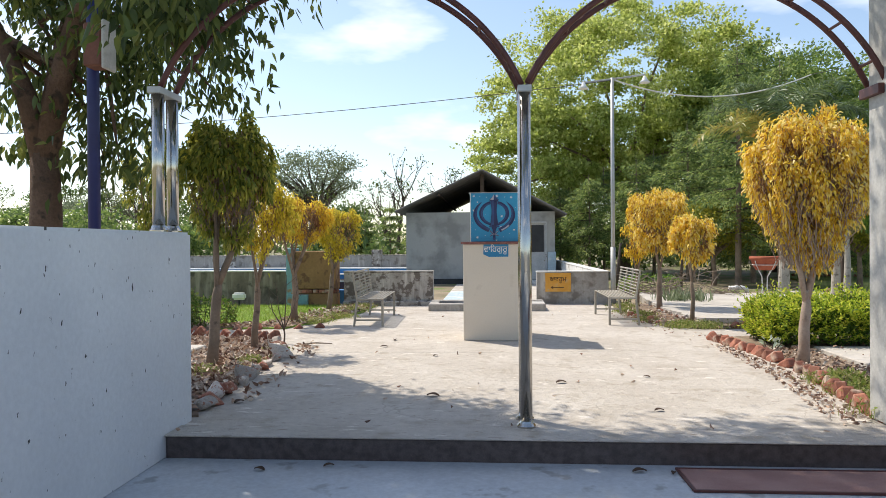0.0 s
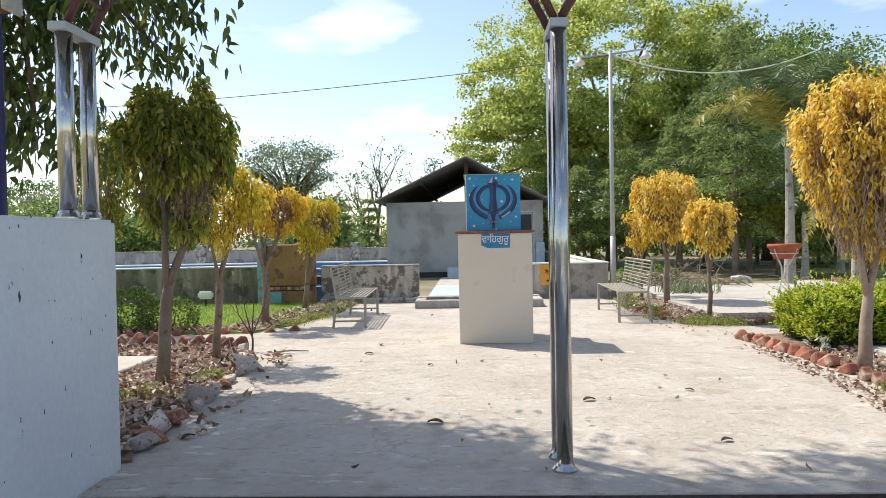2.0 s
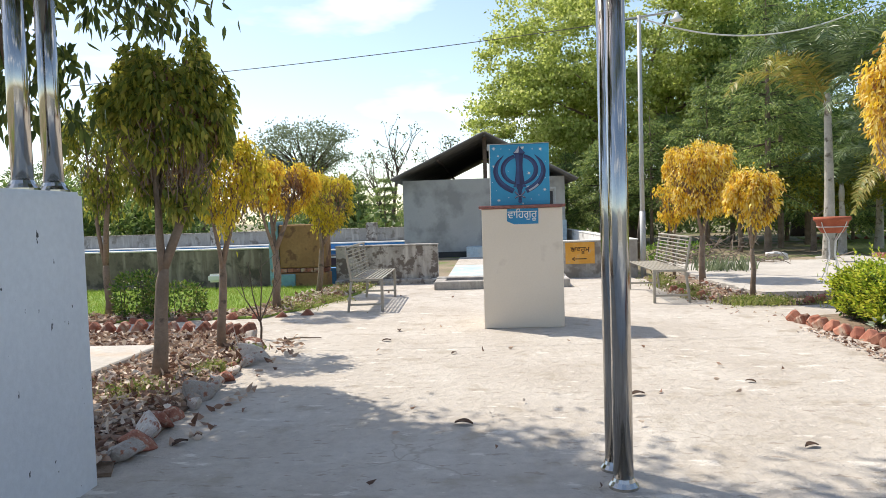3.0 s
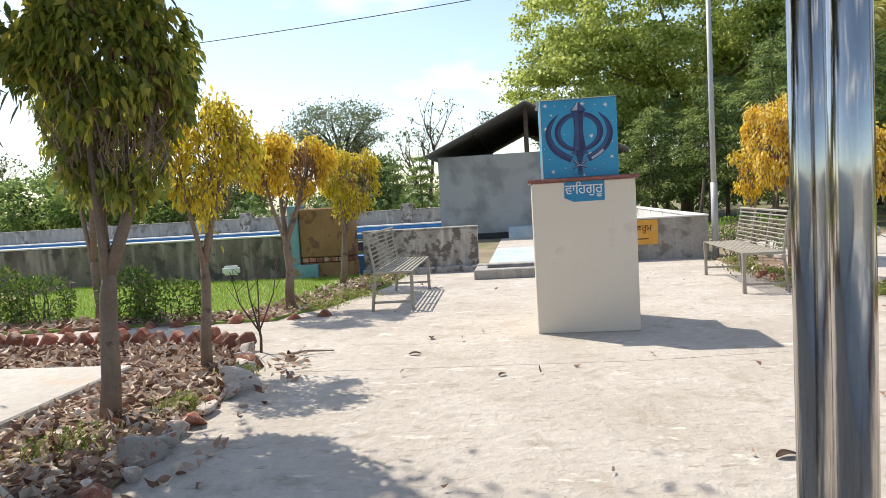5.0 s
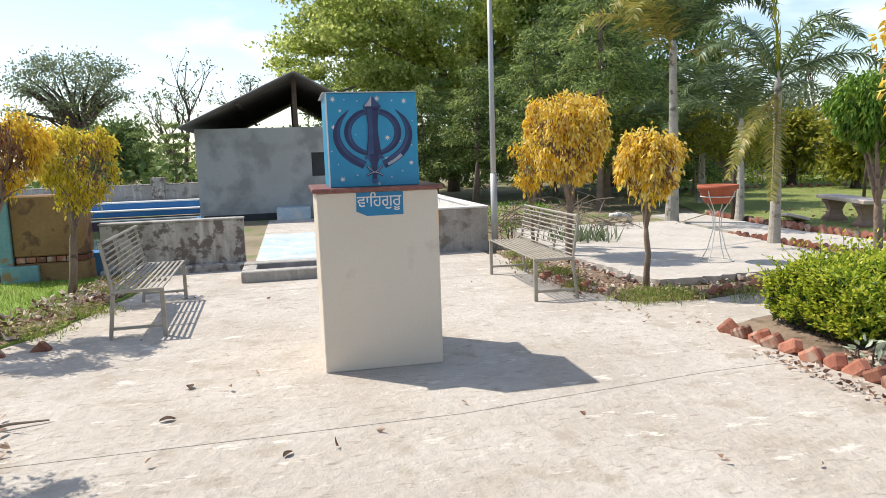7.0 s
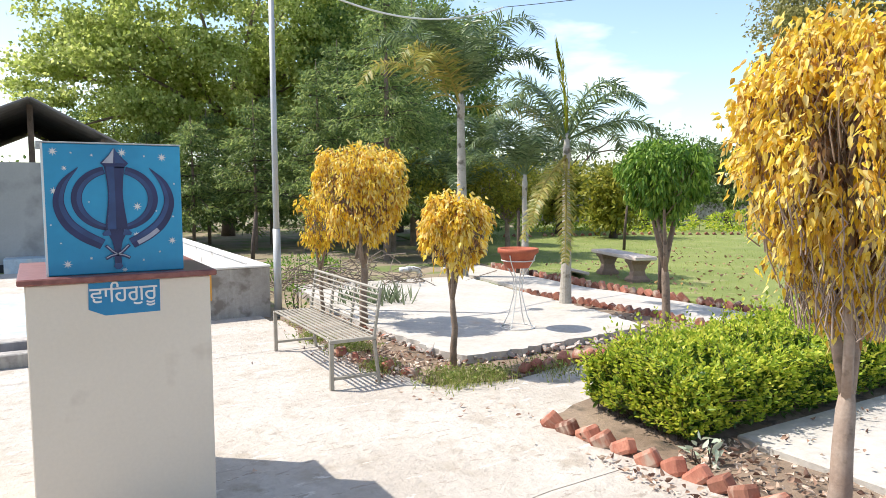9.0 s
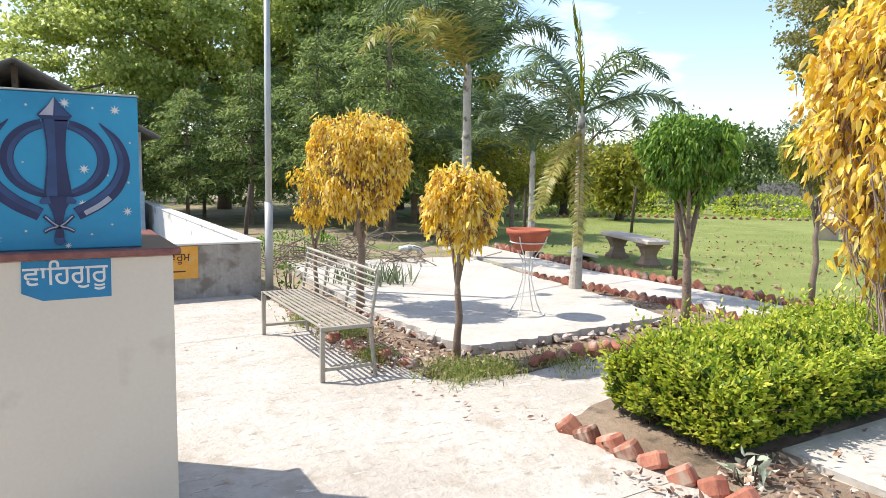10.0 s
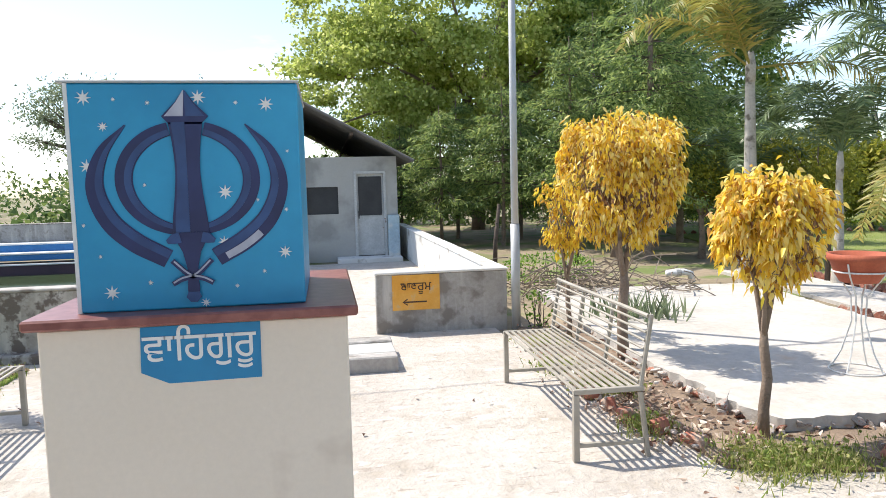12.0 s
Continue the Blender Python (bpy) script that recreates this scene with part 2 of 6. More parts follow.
M["soil"] = mat("dry_soil", (0.23, 0.16, 0.11), (0.36, 0.27, 0.195), 0.95, 0, 1.8, 24, 0.8, 0.03, (0.09, 0.07, 0.05), 5, (0.56, 0.7))
M["ground"] = mat("open_ground", (0.22, 0.18, 0.11), (0.38, 0.30, 0.21), 0.95, 0, 0.35, 6, 0.6, 0.04, (0.14, 0.18, 0.05), 0.9, (0.48, 0.62))
M["lawn"] = mat("lawn_ground", (0.20, 0.25, 0.06), (0.27, 0.31, 0.085), 0.95, 0, 0.7, 30, 0.7, 0.03, (0.32, 0.29, 0.14), 2.2, (0.58, 0.7))
M["lawn_fresh"] = mat("fresh_lawn_ground", (0.20, 0.32, 0.05), (0.28, 0.40, 0.08), 0.95, 0, 0.7, 30, 0.7, 0.03, (0.32, 0.30, 0.12), 2.2, (0.62, 0.74))
M["bark"] = mat("grey_bark", (0.23, 0.165, 0.12), (0.33, 0.25, 0.19), 0.9, 0, 6, 45, 0.7, 0.012, (0.12, 0.09, 0.07), 12, (0.58, 0.68))
M["pale_bark"] = mat("pale_bark", (0.36, 0.26, 0.20), (0.49, 0.385, 0.31), 0.9, 0, 6, 45, 0.5, 0.01, (0.22, 0.17, 0.13), 10, (0.58, 0.68))
M["bark_dark"] = mat("dark_bark", (0.09, 0.065, 0.05), (0.15, 0.11, 0.085), 0.92, 0, 4, 30, 0.8, 0.02, (0.05, 0.04, 0.03), 9, (0.58, 0.68))
M["palm_bark"] = mat("palm_bark", (0.44, 0.40, 0.34), (0.58, 0.53, 0.46), 0.9, 0, 3, 30, 0.5, 0.01, (0.16, 0.14, 0.11), 7, (0.55, 0.65))
M["cement"] = mat("cement_bench", (0.60, 0.49, 0.42), (0.70, 0.60, 0.53), 0.9, 0, 3, 30, 0.3, 0.006, fine_dark=0.93)
M["twig"] = mat("dry_twig", (0.22, 0.17, 0.13), (0.32, 0.26, 0.2), 0.95, 0, 8, 50, 0.3, 0.004)
M["yellow_leaf"] = leaf_mat("yellow_leaf", [(0.44, 0.23, 0.07), (0.72, 0.44, 0.05), (0.9, 0.62, 0.06), (0.95, 0.73, 0.08), (0.94, 0.76, 0.22), (0.96, 0.82, 0.36), (0.94, 0.72, 0.08)], 0.4, 0.42)
M["amber_leaf"] = leaf_mat("amber_leaf", [(0.4, 0.22, 0.05), (0.78, 0.5, 0.06), (0.9, 0.66, 0.08), (0.72, 0.58, 0.07), (0.95, 0.76, 0.12)], 0.45, 0.55)
M["olive_leaf"] = leaf_mat("olive_leaf", [(0.12, 0.155, 0.035), (0.2, 0.25, 0.05), (0.31, 0.34, 0.06), (0.62, 0.55, 0.1), (0.25, 0.3, 0.06), (0.46, 0.4, 0.1)], 0.4, 0.6)
M["green_leaf"] = leaf_mat("green_leaf", [(0.075, 0.17, 0.025), (0.13, 0.26, 0.04), (0.22, 0.36, 0.05), (0.34, 0.47, 0.085)], 0.36, 0.45)
M["dusty_leaf"] = leaf_mat("dusty_leaf", [(0.15, 0.15, 0.05), (0.24, 0.24, 0.08), (0.34, 0.32, 0.11), (0.44, 0.40, 0.16)], 0.5, 0.42)
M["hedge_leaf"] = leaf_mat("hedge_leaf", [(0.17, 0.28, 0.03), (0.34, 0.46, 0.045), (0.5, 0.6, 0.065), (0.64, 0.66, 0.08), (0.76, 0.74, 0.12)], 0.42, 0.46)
M["dark_leaf"] = leaf_mat("dark_leaf", [(0.045, 0.07, 0.022), (0.085, 0.125, 0.036), (0.135, 0.175, 0.045), (0.22, 0.24, 0.06)], 0.36, 0.46)
M["fresh_leaf"] = leaf_mat("fresh_leaf", [(0.26, 0.32, 0.075), (0.42, 0.5, 0.12), (0.58, 0.64, 0.19), (0.72, 0.74, 0.3)], 0.5, 0.58)
M["wood_leaf"] = leaf_mat("wood_leaf", [(0.09, 0.16, 0.05), (0.17, 0.26, 0.07), (0.26, 0.36, 0.1), (0.36, 0.43, 0.13)], 0.55, 0.54)
M["conifer_leaf"] = leaf_mat("conifer_leaf", [(0.09, 0.155, 0.06), (0.19, 0.275, 0.09), (0.3, 0.39, 0.12), (0.48, 0.54, 0.19)], 0.5, 0.55)
M["grey_leaf"] = leaf_mat("grey_leaf", [(0.14, 0.18, 0.10), (0.22, 0.27, 0.16), (0.30, 0.34, 0.21)], 0.6, 0.45)
M["pale_leaf"] = leaf_mat("pale_leaf", [(0.40, 0.48, 0.36), (0.60, 0.66, 0.52)], 0.5, 0.3)
M["palm_leaf"] = leaf_mat("palm_leaf", [(0.07, 0.115, 0.05), (0.115, 0.17, 0.075), (0.17, 0.24, 0.1), (0.27, 0.33, 0.15)], 0.38, 0.3)
M["palm_old"] = leaf_mat("palm_old", [(0.22, 0.26, 0.06), (0.36, 0.35, 0.08), (0.48, 0.36, 0.1), (0.2, 0.26, 0.07)], 0.4, 0.45)
M["dark_dry"] = leaf_mat("dark_dry", [(0.06, 0.035, 0.025), (0.10, 0.06, 0.04)], 0.8, 0.05)
M["lime_leaf"] = leaf_mat("lime_leaf", [(0.36, 0.26, 0.05), (0.68, 0.56, 0.06), (0.84, 0.68, 0.07), (0.46, 0.44, 0.06), (0.88, 0.7, 0.1), (0.74, 0.56, 0.08)], 0.45, 0.54)
M["weed"] = leaf_mat("weed", [(0.14, 0.20, 0.04), (0.22, 0.29, 0.06), (0.36, 0.38, 0.12), (0.50, 0.44, 0.24)], 0.6, 0.4)
M["grass"] = leaf_mat("grass", [(0.14, 0.23, 0.03), (0.22, 0.34, 0.04), (0.31, 0.43, 0.065), (0.44, 0.43, 0.16)], 0.6, 0.45)
M["dry_leaf"] = leaf_mat("dry_leaf", [(0.11, 0.06, 0.042), (0.24, 0.135, 0.095), (0.4, 0.26, 0.185), (0.58, 0.45, 0.35), (0.78, 0.68, 0.58), (0.44, 0.29, 0.2)], 0.65, 0.15)
M["shrub_leaf"] = leaf_mat("shrub_leaf", [(0.05, 0.11, 0.02), (0.10, 0.19, 0.03), (0.17, 0.26, 0.04), (0.28, 0.26, 0.09)], 0.45, 0.35)
M["golden_leaf"] = leaf_mat("golden_leaf", [(0.15, 0.18, 0.03), (0.26, 0.28, 0.04), (0.38, 0.37, 0.05), (0.48, 0.43, 0.07)], 0.5, 0.45)
M["far_leaf"] = leaf_mat("far_leaf", [(0.06, 0.11, 0.035), (0.1, 0.165, 0.05), (0.155, 0.225, 0.065), (0.23, 0.29, 0.09)], 0.55, 0.42)
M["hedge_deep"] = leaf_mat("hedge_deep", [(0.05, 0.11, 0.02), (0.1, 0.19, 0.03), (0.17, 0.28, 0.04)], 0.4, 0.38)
M["brown_leaf"] = leaf_mat("brown_leaf", [(0.16, 0.08, 0.05), (0.30, 0.17, 0.11), (0.42, 0.27, 0.19), (0.46, 0.27, 0.09)], 0.7, 0.2)
M["bark_red"] = mat("red_brown_bark", (0.13, 0.075, 0.05), (0.21, 0.13, 0.09), 0.92, 0, 4, 32, 0.9, 0.025, (0.06, 0.04, 0.03), 8, (0.56, 0.66))
M["bench_leg"] = mat("brown_cement", (0.26, 0.17, 0.13), (0.36, 0.25, 0.19), 0.9, 0, 4, 30, 0.4, 0.008)
water, wn_, wl_, wp = node_mat("green_water")
wp.inputs["Base Color"].default_value = (0.05, 0.075, 0.03, 1)
wp.inputs["Roughness"].default_value = 0.08
M["water"] = water


# ---- mesh helpers ----
def mesh_of(bm, name, smooth=False):
    me = bpy.data.meshes.new(name)
    bm.to_mesh(me)
    bm.free()
    if smooth:
        for p in me.polygons:
            p.use_smooth = True
    return me


def thing(name, label, category, at=(0, 0, 0), turn=0, group="", kind=""):
    e = new(name)
    e.matrix_world = pose(*at, 0, 0, turn)
    return tagged(e, label, category, group, kind)


def part(name, bm, material, parent=None, label="", smooth=False):
    """One mesh object under a thing, from a bmesh or a mesh, in the thing's own coordinates."""
    me = bm if isinstance(bm, bpy.types.Mesh) else mesh_of(bm, name, smooth)
    if not me.materials:
        me.materials.append(M[material])
    ob = new(name, me)
    if parent is not None:
        ob.parent = parent
    if label:
        ob["label"] = label
    return ob


def structure(name, bm, material, label, category="", smooth=False):
    return tagged(part(name, bm, material, None, "", smooth), label, category or name.split("_")[0], "", "structure")


def add_box(bm, x0, x1, y0, y1, z0, z1, bevel=0.0, m=None, cuts=1):
    made = bmesh.ops.create_cube(bm, size=1, matrix=Matrix.Translation(((x0 + x1) / 2, (y0 + y1) / 2, (z0 + z1) / 2)) @ Matrix.Diagonal((x1 - x0, y1 - y0, z1 - z0, 1)))
    if bevel:
        edges = list({e for v in made["verts"] for e in v.link_edges})
        out = bmesh.ops.bevel(bm, geom=edges, offset=bevel, segments=cuts, affect="EDGES", clamp_overlap=True)
        made = {"verts": list({v for f in out["faces"] for v in f.verts} | {v for v in made["verts"] if v.is_valid})}
    if m is not None:
        bmesh.ops.transform(bm, matrix=m, verts=made["verts"])
    return bm


def box(x0, x1, y0, y1, z0, z1, bevel=0.0, m=None, cuts=1):
    return add_box(bmesh.new(), x0, x1, y0, y1, z0, z1, bevel, m, cuts)


def add_tube(bm, pts, radii, seg=8, cap=True):
    pts = [Vector(p) for p in pts]
    if not hasattr(radii, "__len__"):
        radii = [radii] * len(pts)
    rings, side = [], None
    for k, p in enumerate(pts):
        d = (pts[min(k + 1, len(pts) - 1)] - pts[max(k - 1, 0)]).normalized()
        if side is None:
            side = d.orthogonal().normalized()
        side = (side - d * side.dot(d)).normalized()
        up = d.cross(side)
        rings.append([bm.verts.new(p + (side * math.cos(a) + up * math.sin(a)) * radii[k]) for a in (2 * math.pi * j / seg for j in range(seg))])
    for a, b in zip(rings, rings[1:]):
        for j in range(seg):
            bm.faces.new((a[j], a[(j + 1) % seg], b[(j + 1) % seg], b[j]))
    if cap:
        bm.faces.new(rings[0][::-1])
        bm.faces.new(rings[-1])
    return bm


def tube(pts, radii, seg=8):
    return add_tube(bmesh.new(), pts, radii, seg)


def add_lathe(bm, profile, at=(0, 0, 0), seg=24):
    rings = [[bm.verts.new((at[0] + r * math.cos(2 * math.pi * j / seg), at[1] + r * math.sin(2 * math.pi * j / seg), at[2] + z)) for j in range(seg)] for r, z in profile]
    for a, b in zip(rings, rings[1:]):
        for j in range(seg):
            bm.faces.new((a[j], a[(j + 1) % seg], b[(j + 1) % seg], b[j]))
    bm.faces.new(rings[0][::-1])
    bm.faces.new(rings[-1])
    return bm


def outline(poly, step=0.25, jitter=0.0, seed=1):
    rng, out = random.Random(seed), []
    for (x0, y0), (x1, y1) in zip(poly, poly[1:] + poly[:1]):
        n = max(1, int(math.hypot(x1 - x0, y1 - y0) / step))
        for k in range(n):
            out.append((x0 + (x1 - x0) * k / n + rng.uniform(-jitter, jitter), y0 + (y1 - y0) * k / n + rng.uniform(-jitter, jitter)))
    return out


def prism(poly, z0, z1):
    bm = bmesh.new()
    f = bm.faces.new([bm.verts.new((x, y, z1)) for x, y in poly])
    bm.normal_update()
    if f.normal.z < 0:
        f.normal_flip()
    side = bmesh.ops.extrude_face_region(bm, geom=[f])
    low = [v for v in side["geom"] if isinstance(v, bmesh.types.BMVert)]
    for v in low:
        v.co.z = z0
    bmesh.ops.recalc_face_normals(bm, faces=bm.faces)
    bmesh.ops.triangulate(bm, faces=[f for f in bm.faces if len(f.verts) > 4])
    return bm


def inside(x, y, poly):
    hit = False
    for (x0, y0), (x1, y1) in zip(poly, poly[1:] + poly[:1]):
        if (y0 > y) != (y1 > y) and x < (x1 - x0) * (y - y0) / (y1 - y0) + x0:
            hit = not hit
    return hit


def unit(a):
    return a / np.maximum(np.linalg.norm(a, axis=-1, keepdims=True), 1e-9)


def leaves(name, pts, dirs, length, width, rng, curl=0.25, fold=0.25):
    """Many small folded, drooping leaves in one mesh."""
    pts, dirs = np.asarray(pts, float), unit(np.asarray(dirs, float))
    n = len(pts)
    ln = length * rng.uniform(0.7, 1.25, (n, 1))
    wd = width * rng.uniform(0.75, 1.2, (n, 1))
    side = unit(np.cross(dirs, rng.normal(size=(n, 3))))
    nor = np.cross(side, dirs)
    mid = pts + dirs * ln * 0.45
    v = np.stack([pts, mid + side * wd / 2 + nor * wd * fold, mid, mid - side * wd / 2 + nor * wd * fold, pts + dirs * ln - nor * ln * curl], 1).reshape(-1, 3)
    base = (np.arange(n) * 5)[:, None, None]
    f = (base + np.array([[0, 3, 2], [0, 2, 1], [3, 4, 2], [2, 4, 1]])).reshape(-1, 3)
    return raw_mesh(name, v, f)


def raw_mesh(name, v, f):
    me = bpy.data.meshes.new(name)
    k = f.shape[1]
    me.vertices.add(len(v))
    me.vertices.foreach_set("co", np.ascontiguousarray(v, np.float32).ravel())
    me.loops.add(f.size)
    me.loops.foreach_set("vertex_index", np.ascontiguousarray(f, np.int32).ravel())
    me.polygons.add(len(f))
    me.polygons.foreach_set("loop_start", np.arange(0, f.size, k, dtype=np.int32))
    me.update(calc_edges=True)
    return me


def fine_leaves(name, pts, dirs, length, width, rng, sag=0.3, fold=0.22):
    """Near leaves: pointed ovals, folded at the midrib and hanging in a curve."""
    pts, dirs = np.asarray(pts, float), unit(np.asarray(dirs, float))
    n = len(pts)
    ln = length * rng.uniform(0.65, 1.25, (n, 1))
    wd = width * rng.uniform(0.75, 1.2, (n, 1))
    side = unit(np.cross(dirs, rng.normal(size=(n, 3))))
    nor = np.cross(side, dirs)
    bend = (nor * rng.uniform(-0.6, 1.0, (n, 1)) + np.array([0, 0, -0.8])) * sag

    def rib(t):
        return pts + (dirs * t + bend * t * t) * ln

    def wing(t, w, s):
        return rib(t) + side * wd * w * s + nor * wd * w * fold * 2

    v = np.stack([pts, rib(0.3), rib(0.62), rib(1.0), wing(0.28, 0.46, 1), wing(0.58, 0.40, 1), wing(0.28, 0.46, -1), wing(0.58, 0.40, -1)], 1).reshape(-1, 3)
    base = (np.arange(n) * 8)[:, None, None]
    f = (base + np.array([[0, 1, 4], [1, 2, 5], [1, 5, 4], [2, 3, 5], [0, 6, 1], [1, 7, 2], [1, 6, 7], [2, 7, 3]])).reshape(-1, 3)
    me = raw_mesh(name, v, f)
    me.polygons.foreach_set("use_smooth", np.ones(len(f), dtype=bool))
    return me


# ---- ground, paving, floors ----
POOL = (-26.0, -2.3, 9.6, 20.9)
bm = bmesh.new()
xs = [-400, -60, POOL[0], POOL[1], 40, 400]
ys = [-1.18, POOL[2], POOL[3], 60, 900]
gv = {(i, j): bm.verts.new((x, y, -0.03)) for i, x in enumerate(xs) for j, y in enumerate(ys)}
for i in range(len(xs) - 1):
    for j in range(len(ys) - 1):
        if not (i == 2 and j == 1):
            bm.faces.new((gv[i, j], gv[i + 1, j], gv[i + 1, j + 1], gv[i, j + 1]))
for a, b in (((-400, -300), (400, -7.0)), ((-400, -7.0), (-1.62, -1.18)), ((3.9, -7.0), (400, -1.18))):
    v = [bm.verts.new((x, y, -0.16)) for x, y in ((a[0], a[1]), (b[0], a[1]), (b[0], b[1]), (a[0], b[1]))]
    bm.faces.new(v)
structure("ground", bm, "ground", "open earth and rough grass around the garden", "ground")

structure("pavement", prism([(-7.5, -1.12), (9.0, -1.12), (9.0, 2.98), (3.0, 2.755), (1.2, 2.5), (-0.45, 2.47), (-7.5, 2.4)], -0.2, 0.0), "concrete",
          "rough sunlit cast concrete courtyard paving with cracks", "pavement")
structure("pavement_north", prism([(-7.5, 2.408), (-0.45, 2.478), (1.2, 2.508), (3.0, 2.763), (9.0, 2.988), (9.0, 8.6), (3.15, 8.75), (3.15, 16.9), (-0.3, 16.9), (-0.3, 8.9), (-7.5, 8.9)], -0.2, 0.0), "concrete",
          "rough sunlit cast concrete paving around the pedestal", "pavement")
structure("joint_bed", box(-7.4, 8.9, 2.3, 3.1, -0.19, -0.015), "soil", "dirt in the joint of the paving", "joint")
structure("floor", box(-1.62, 3.9, -7.0, -1.19, -0.3, -0.146), "floor_tile", "pale grey polished entrance floor", "floor")
structure("step", box(-1.338, 3.9, -1.19, -1.121, -0.2, 0.0, 0.008), "granite", "dark granite step riser at the courtyard edge", "step")
structure("step_nosing", box(-1.337, 3.9, -1.215, -0.95, 0.002, 0.014, 0.005), "concrete", "worn grey stone step nosing", "step")
ob = thing("doormat", "worn reddish brown doormat on the entrance floor", "doormat")
part("mat_panel", box(2.0, 3.98, -1.66, -1.29, -0.146, -0.134, 0.004), "mat_red", ob)
for x0, x1, y0, y1 in ((1.98, 4.0, -1.68, -1.661), (1.98, 4.0, -1.289, -1.27), (1.98, 1.999, -1.66, -1.29)):
    part("binding", box(x0, x1, y0, y1, -0.146, -0.131, 0.003), "maroon", ob, "dark bound edge")

structure("wall_far_east", prism([(16.0, 38.0), (46.0, 12.0), (46.2, 12.2), (16.2, 38.2)], -0.1, 1.25), "lowwall", "distant pale boundary wall beyond the lawn", "wall")

# pale blue painted floor in front of the house
structure("pavement_blue", prism([(-0.28, 9.0), (0.9, 9.0), (0.7, 13.4), (-0.28, 13.4)], -0.1, 0.006), "pale_blue",
          "faded pale blue painted floor before the house", "pavement")

BED_L = [(-1.36, -0.7), (-1.46, 0.4), (-1.52, 1.4), (-1.6, 2.3), (-1.92, 3.05), (-2.5, 3.45), (-6.5, 3.62), (-6.5, -0.7)]
LAWN_L = [(-1.55, 8.55), (-1.62, 7.2), (-1.95, 5.6), (-2.35, 4.75), (-7.4, 4.35), (-7.4, 8.85), (-2.3, 8.8)]
BED_R = [(3.6, -0.8), (3.72, 0.2), (3.86, 1.1), (3.84, 2.5), (3.8, 3.1), (3.72, 3.75), (4.4, 3.95), (7.5, 3.95), (7.5, 2.78), (4.55, 2.78), (4.55, -0.8)]
BED_R2 = [(3.45, 5.0), (3.25, 6.2), (3.2, 7.4), (3.35, 9.15), (7.6, 9.15), (7.72, 5.0), (6.3, 4.95), (4.7, 4.9), (4.3, 4.75)]
structure("bed_west", prism(outline(BED_L, 0.2, 0.03, 2), -0.1, 0.02), "soil", "dry soil planting bed covered in fallen leaves", "planting bed")
structure("bed_lawn", prism(outline(LAWN_L, 0.2, 0.04, 3), -0.1, 0.025), "lawn_fresh", "small green lawn before the low wall", "lawn")
structure("verge_west", prism(outline([(-2.36, 4.78), (-7.3, 4.38), (-7.3, 4.95), (-2.9, 5.18), (-2.3, 6.3), (-2.05, 8.4), (-1.6, 8.4), (-1.66, 7.2), (-1.98, 5.6)], 0.15, 0.03, 9), -0.1, 0.031), "soil", "bare dusty verge of the small lawn", "verge")
structure("bed_east", prism(outline(BED_R, 0.2, 0.03, 4), -0.1, 0.02), "soil", "dry soil planting bed along the hedge", "planting bed")
structure("bed_far_east", prism(outline(BED_R2, 0.2, 0.05, 5), -0.1, 0.016), "soil", "dusty soil bed with leaf litter around the slab", "planting bed")
structure("slab_west", box(-6.4, -2.62, -0.4, 2.55, 0.0, 0.075, 0.012), "slab", "grey concrete slab lying in the leafy bed", "slab")
structure("slab_path_east", box(4.58, 9.2, -1.1, 2.72, -0.1, 0.055, 0.012), "slab", "sandy concrete path beside the hedge", "path")
SLAB = [(3.95, 7.0), (4.02, 6.3), (3.98, 5.98), (4.08, 5.45), (4.75, 5.42), (5.72, 5.5), (6.74, 5.58), (7.0, 6.6), (7.15, 8.4), (7.5, 10.9), (4.3, 11.3), (4.05, 9.0)]
structure("slab_east", prism(outline(SLAB, 0.07, 0.03, 6), -0.1, 0.1), "slab", "raised pale concrete slab with a crumbled edge", "slab")
structure("path_far_east", prism([(7.95, 4.0), (9.0, 4.0), (8.95, 7.0), (8.8, 9.0), (9.2, 13.0), (8.2, 13.0), (7.75, 9.0)], -0.1, 0.02), "slab", "narrow concrete garden path between brick edgings", "path")
LAWN_R = [(9.25, -1.0), (26, -1.0), (34, 30), (12.5, 24), (9.6, 13.0), (9.1, 9.0)]
structure("lawn_east", prism(outline(LAWN_R, 0.5, 0.06, 8), -0.1, 0.01), "lawn", "wide green lawn with fallen leaves", "lawn")


# ---- walls ----
bm = box(-1.6, -1.34, -7.0, -0.76, -0.16, 1.37, 0.018, None, 2)
structure("wall_west", bm, "whitewall", "whitewashed boundary wall with chipped paint", "wall")
# two invented walls out of view, kept low to let skylight onto the floor
structure("wall_back_east", box(3.9, 4.15, -7.0, -1.2, -0.16, 1.37, 0.01), "pillar", "added plain grey wall beside the entrance floor, out of view", "wall")
structure("wall_back_south", box(-1.6, 4.15, -7.25, -7.0, -0.16, 1.6, 0.01), "pillar", "added plain grey wall behind the entrance, out of view", "wall")


def low_wall(name, x0, x1, y0, y1, z, label, material="lowwall", cap="wall_grey"):
    w = thing(name, label, "wall", kind="structure")
    part("wall_body", box(x0, x1, y0, y1, -0.1, z - 0.03, 0.01), material, w)
    part("coping", box(x0 - 0.012, x1 + 0.012, y0 - 0.012, y1 + 0.012, z - 0.03, z, 0.008), cap, w, "pale cement coping")
    return w


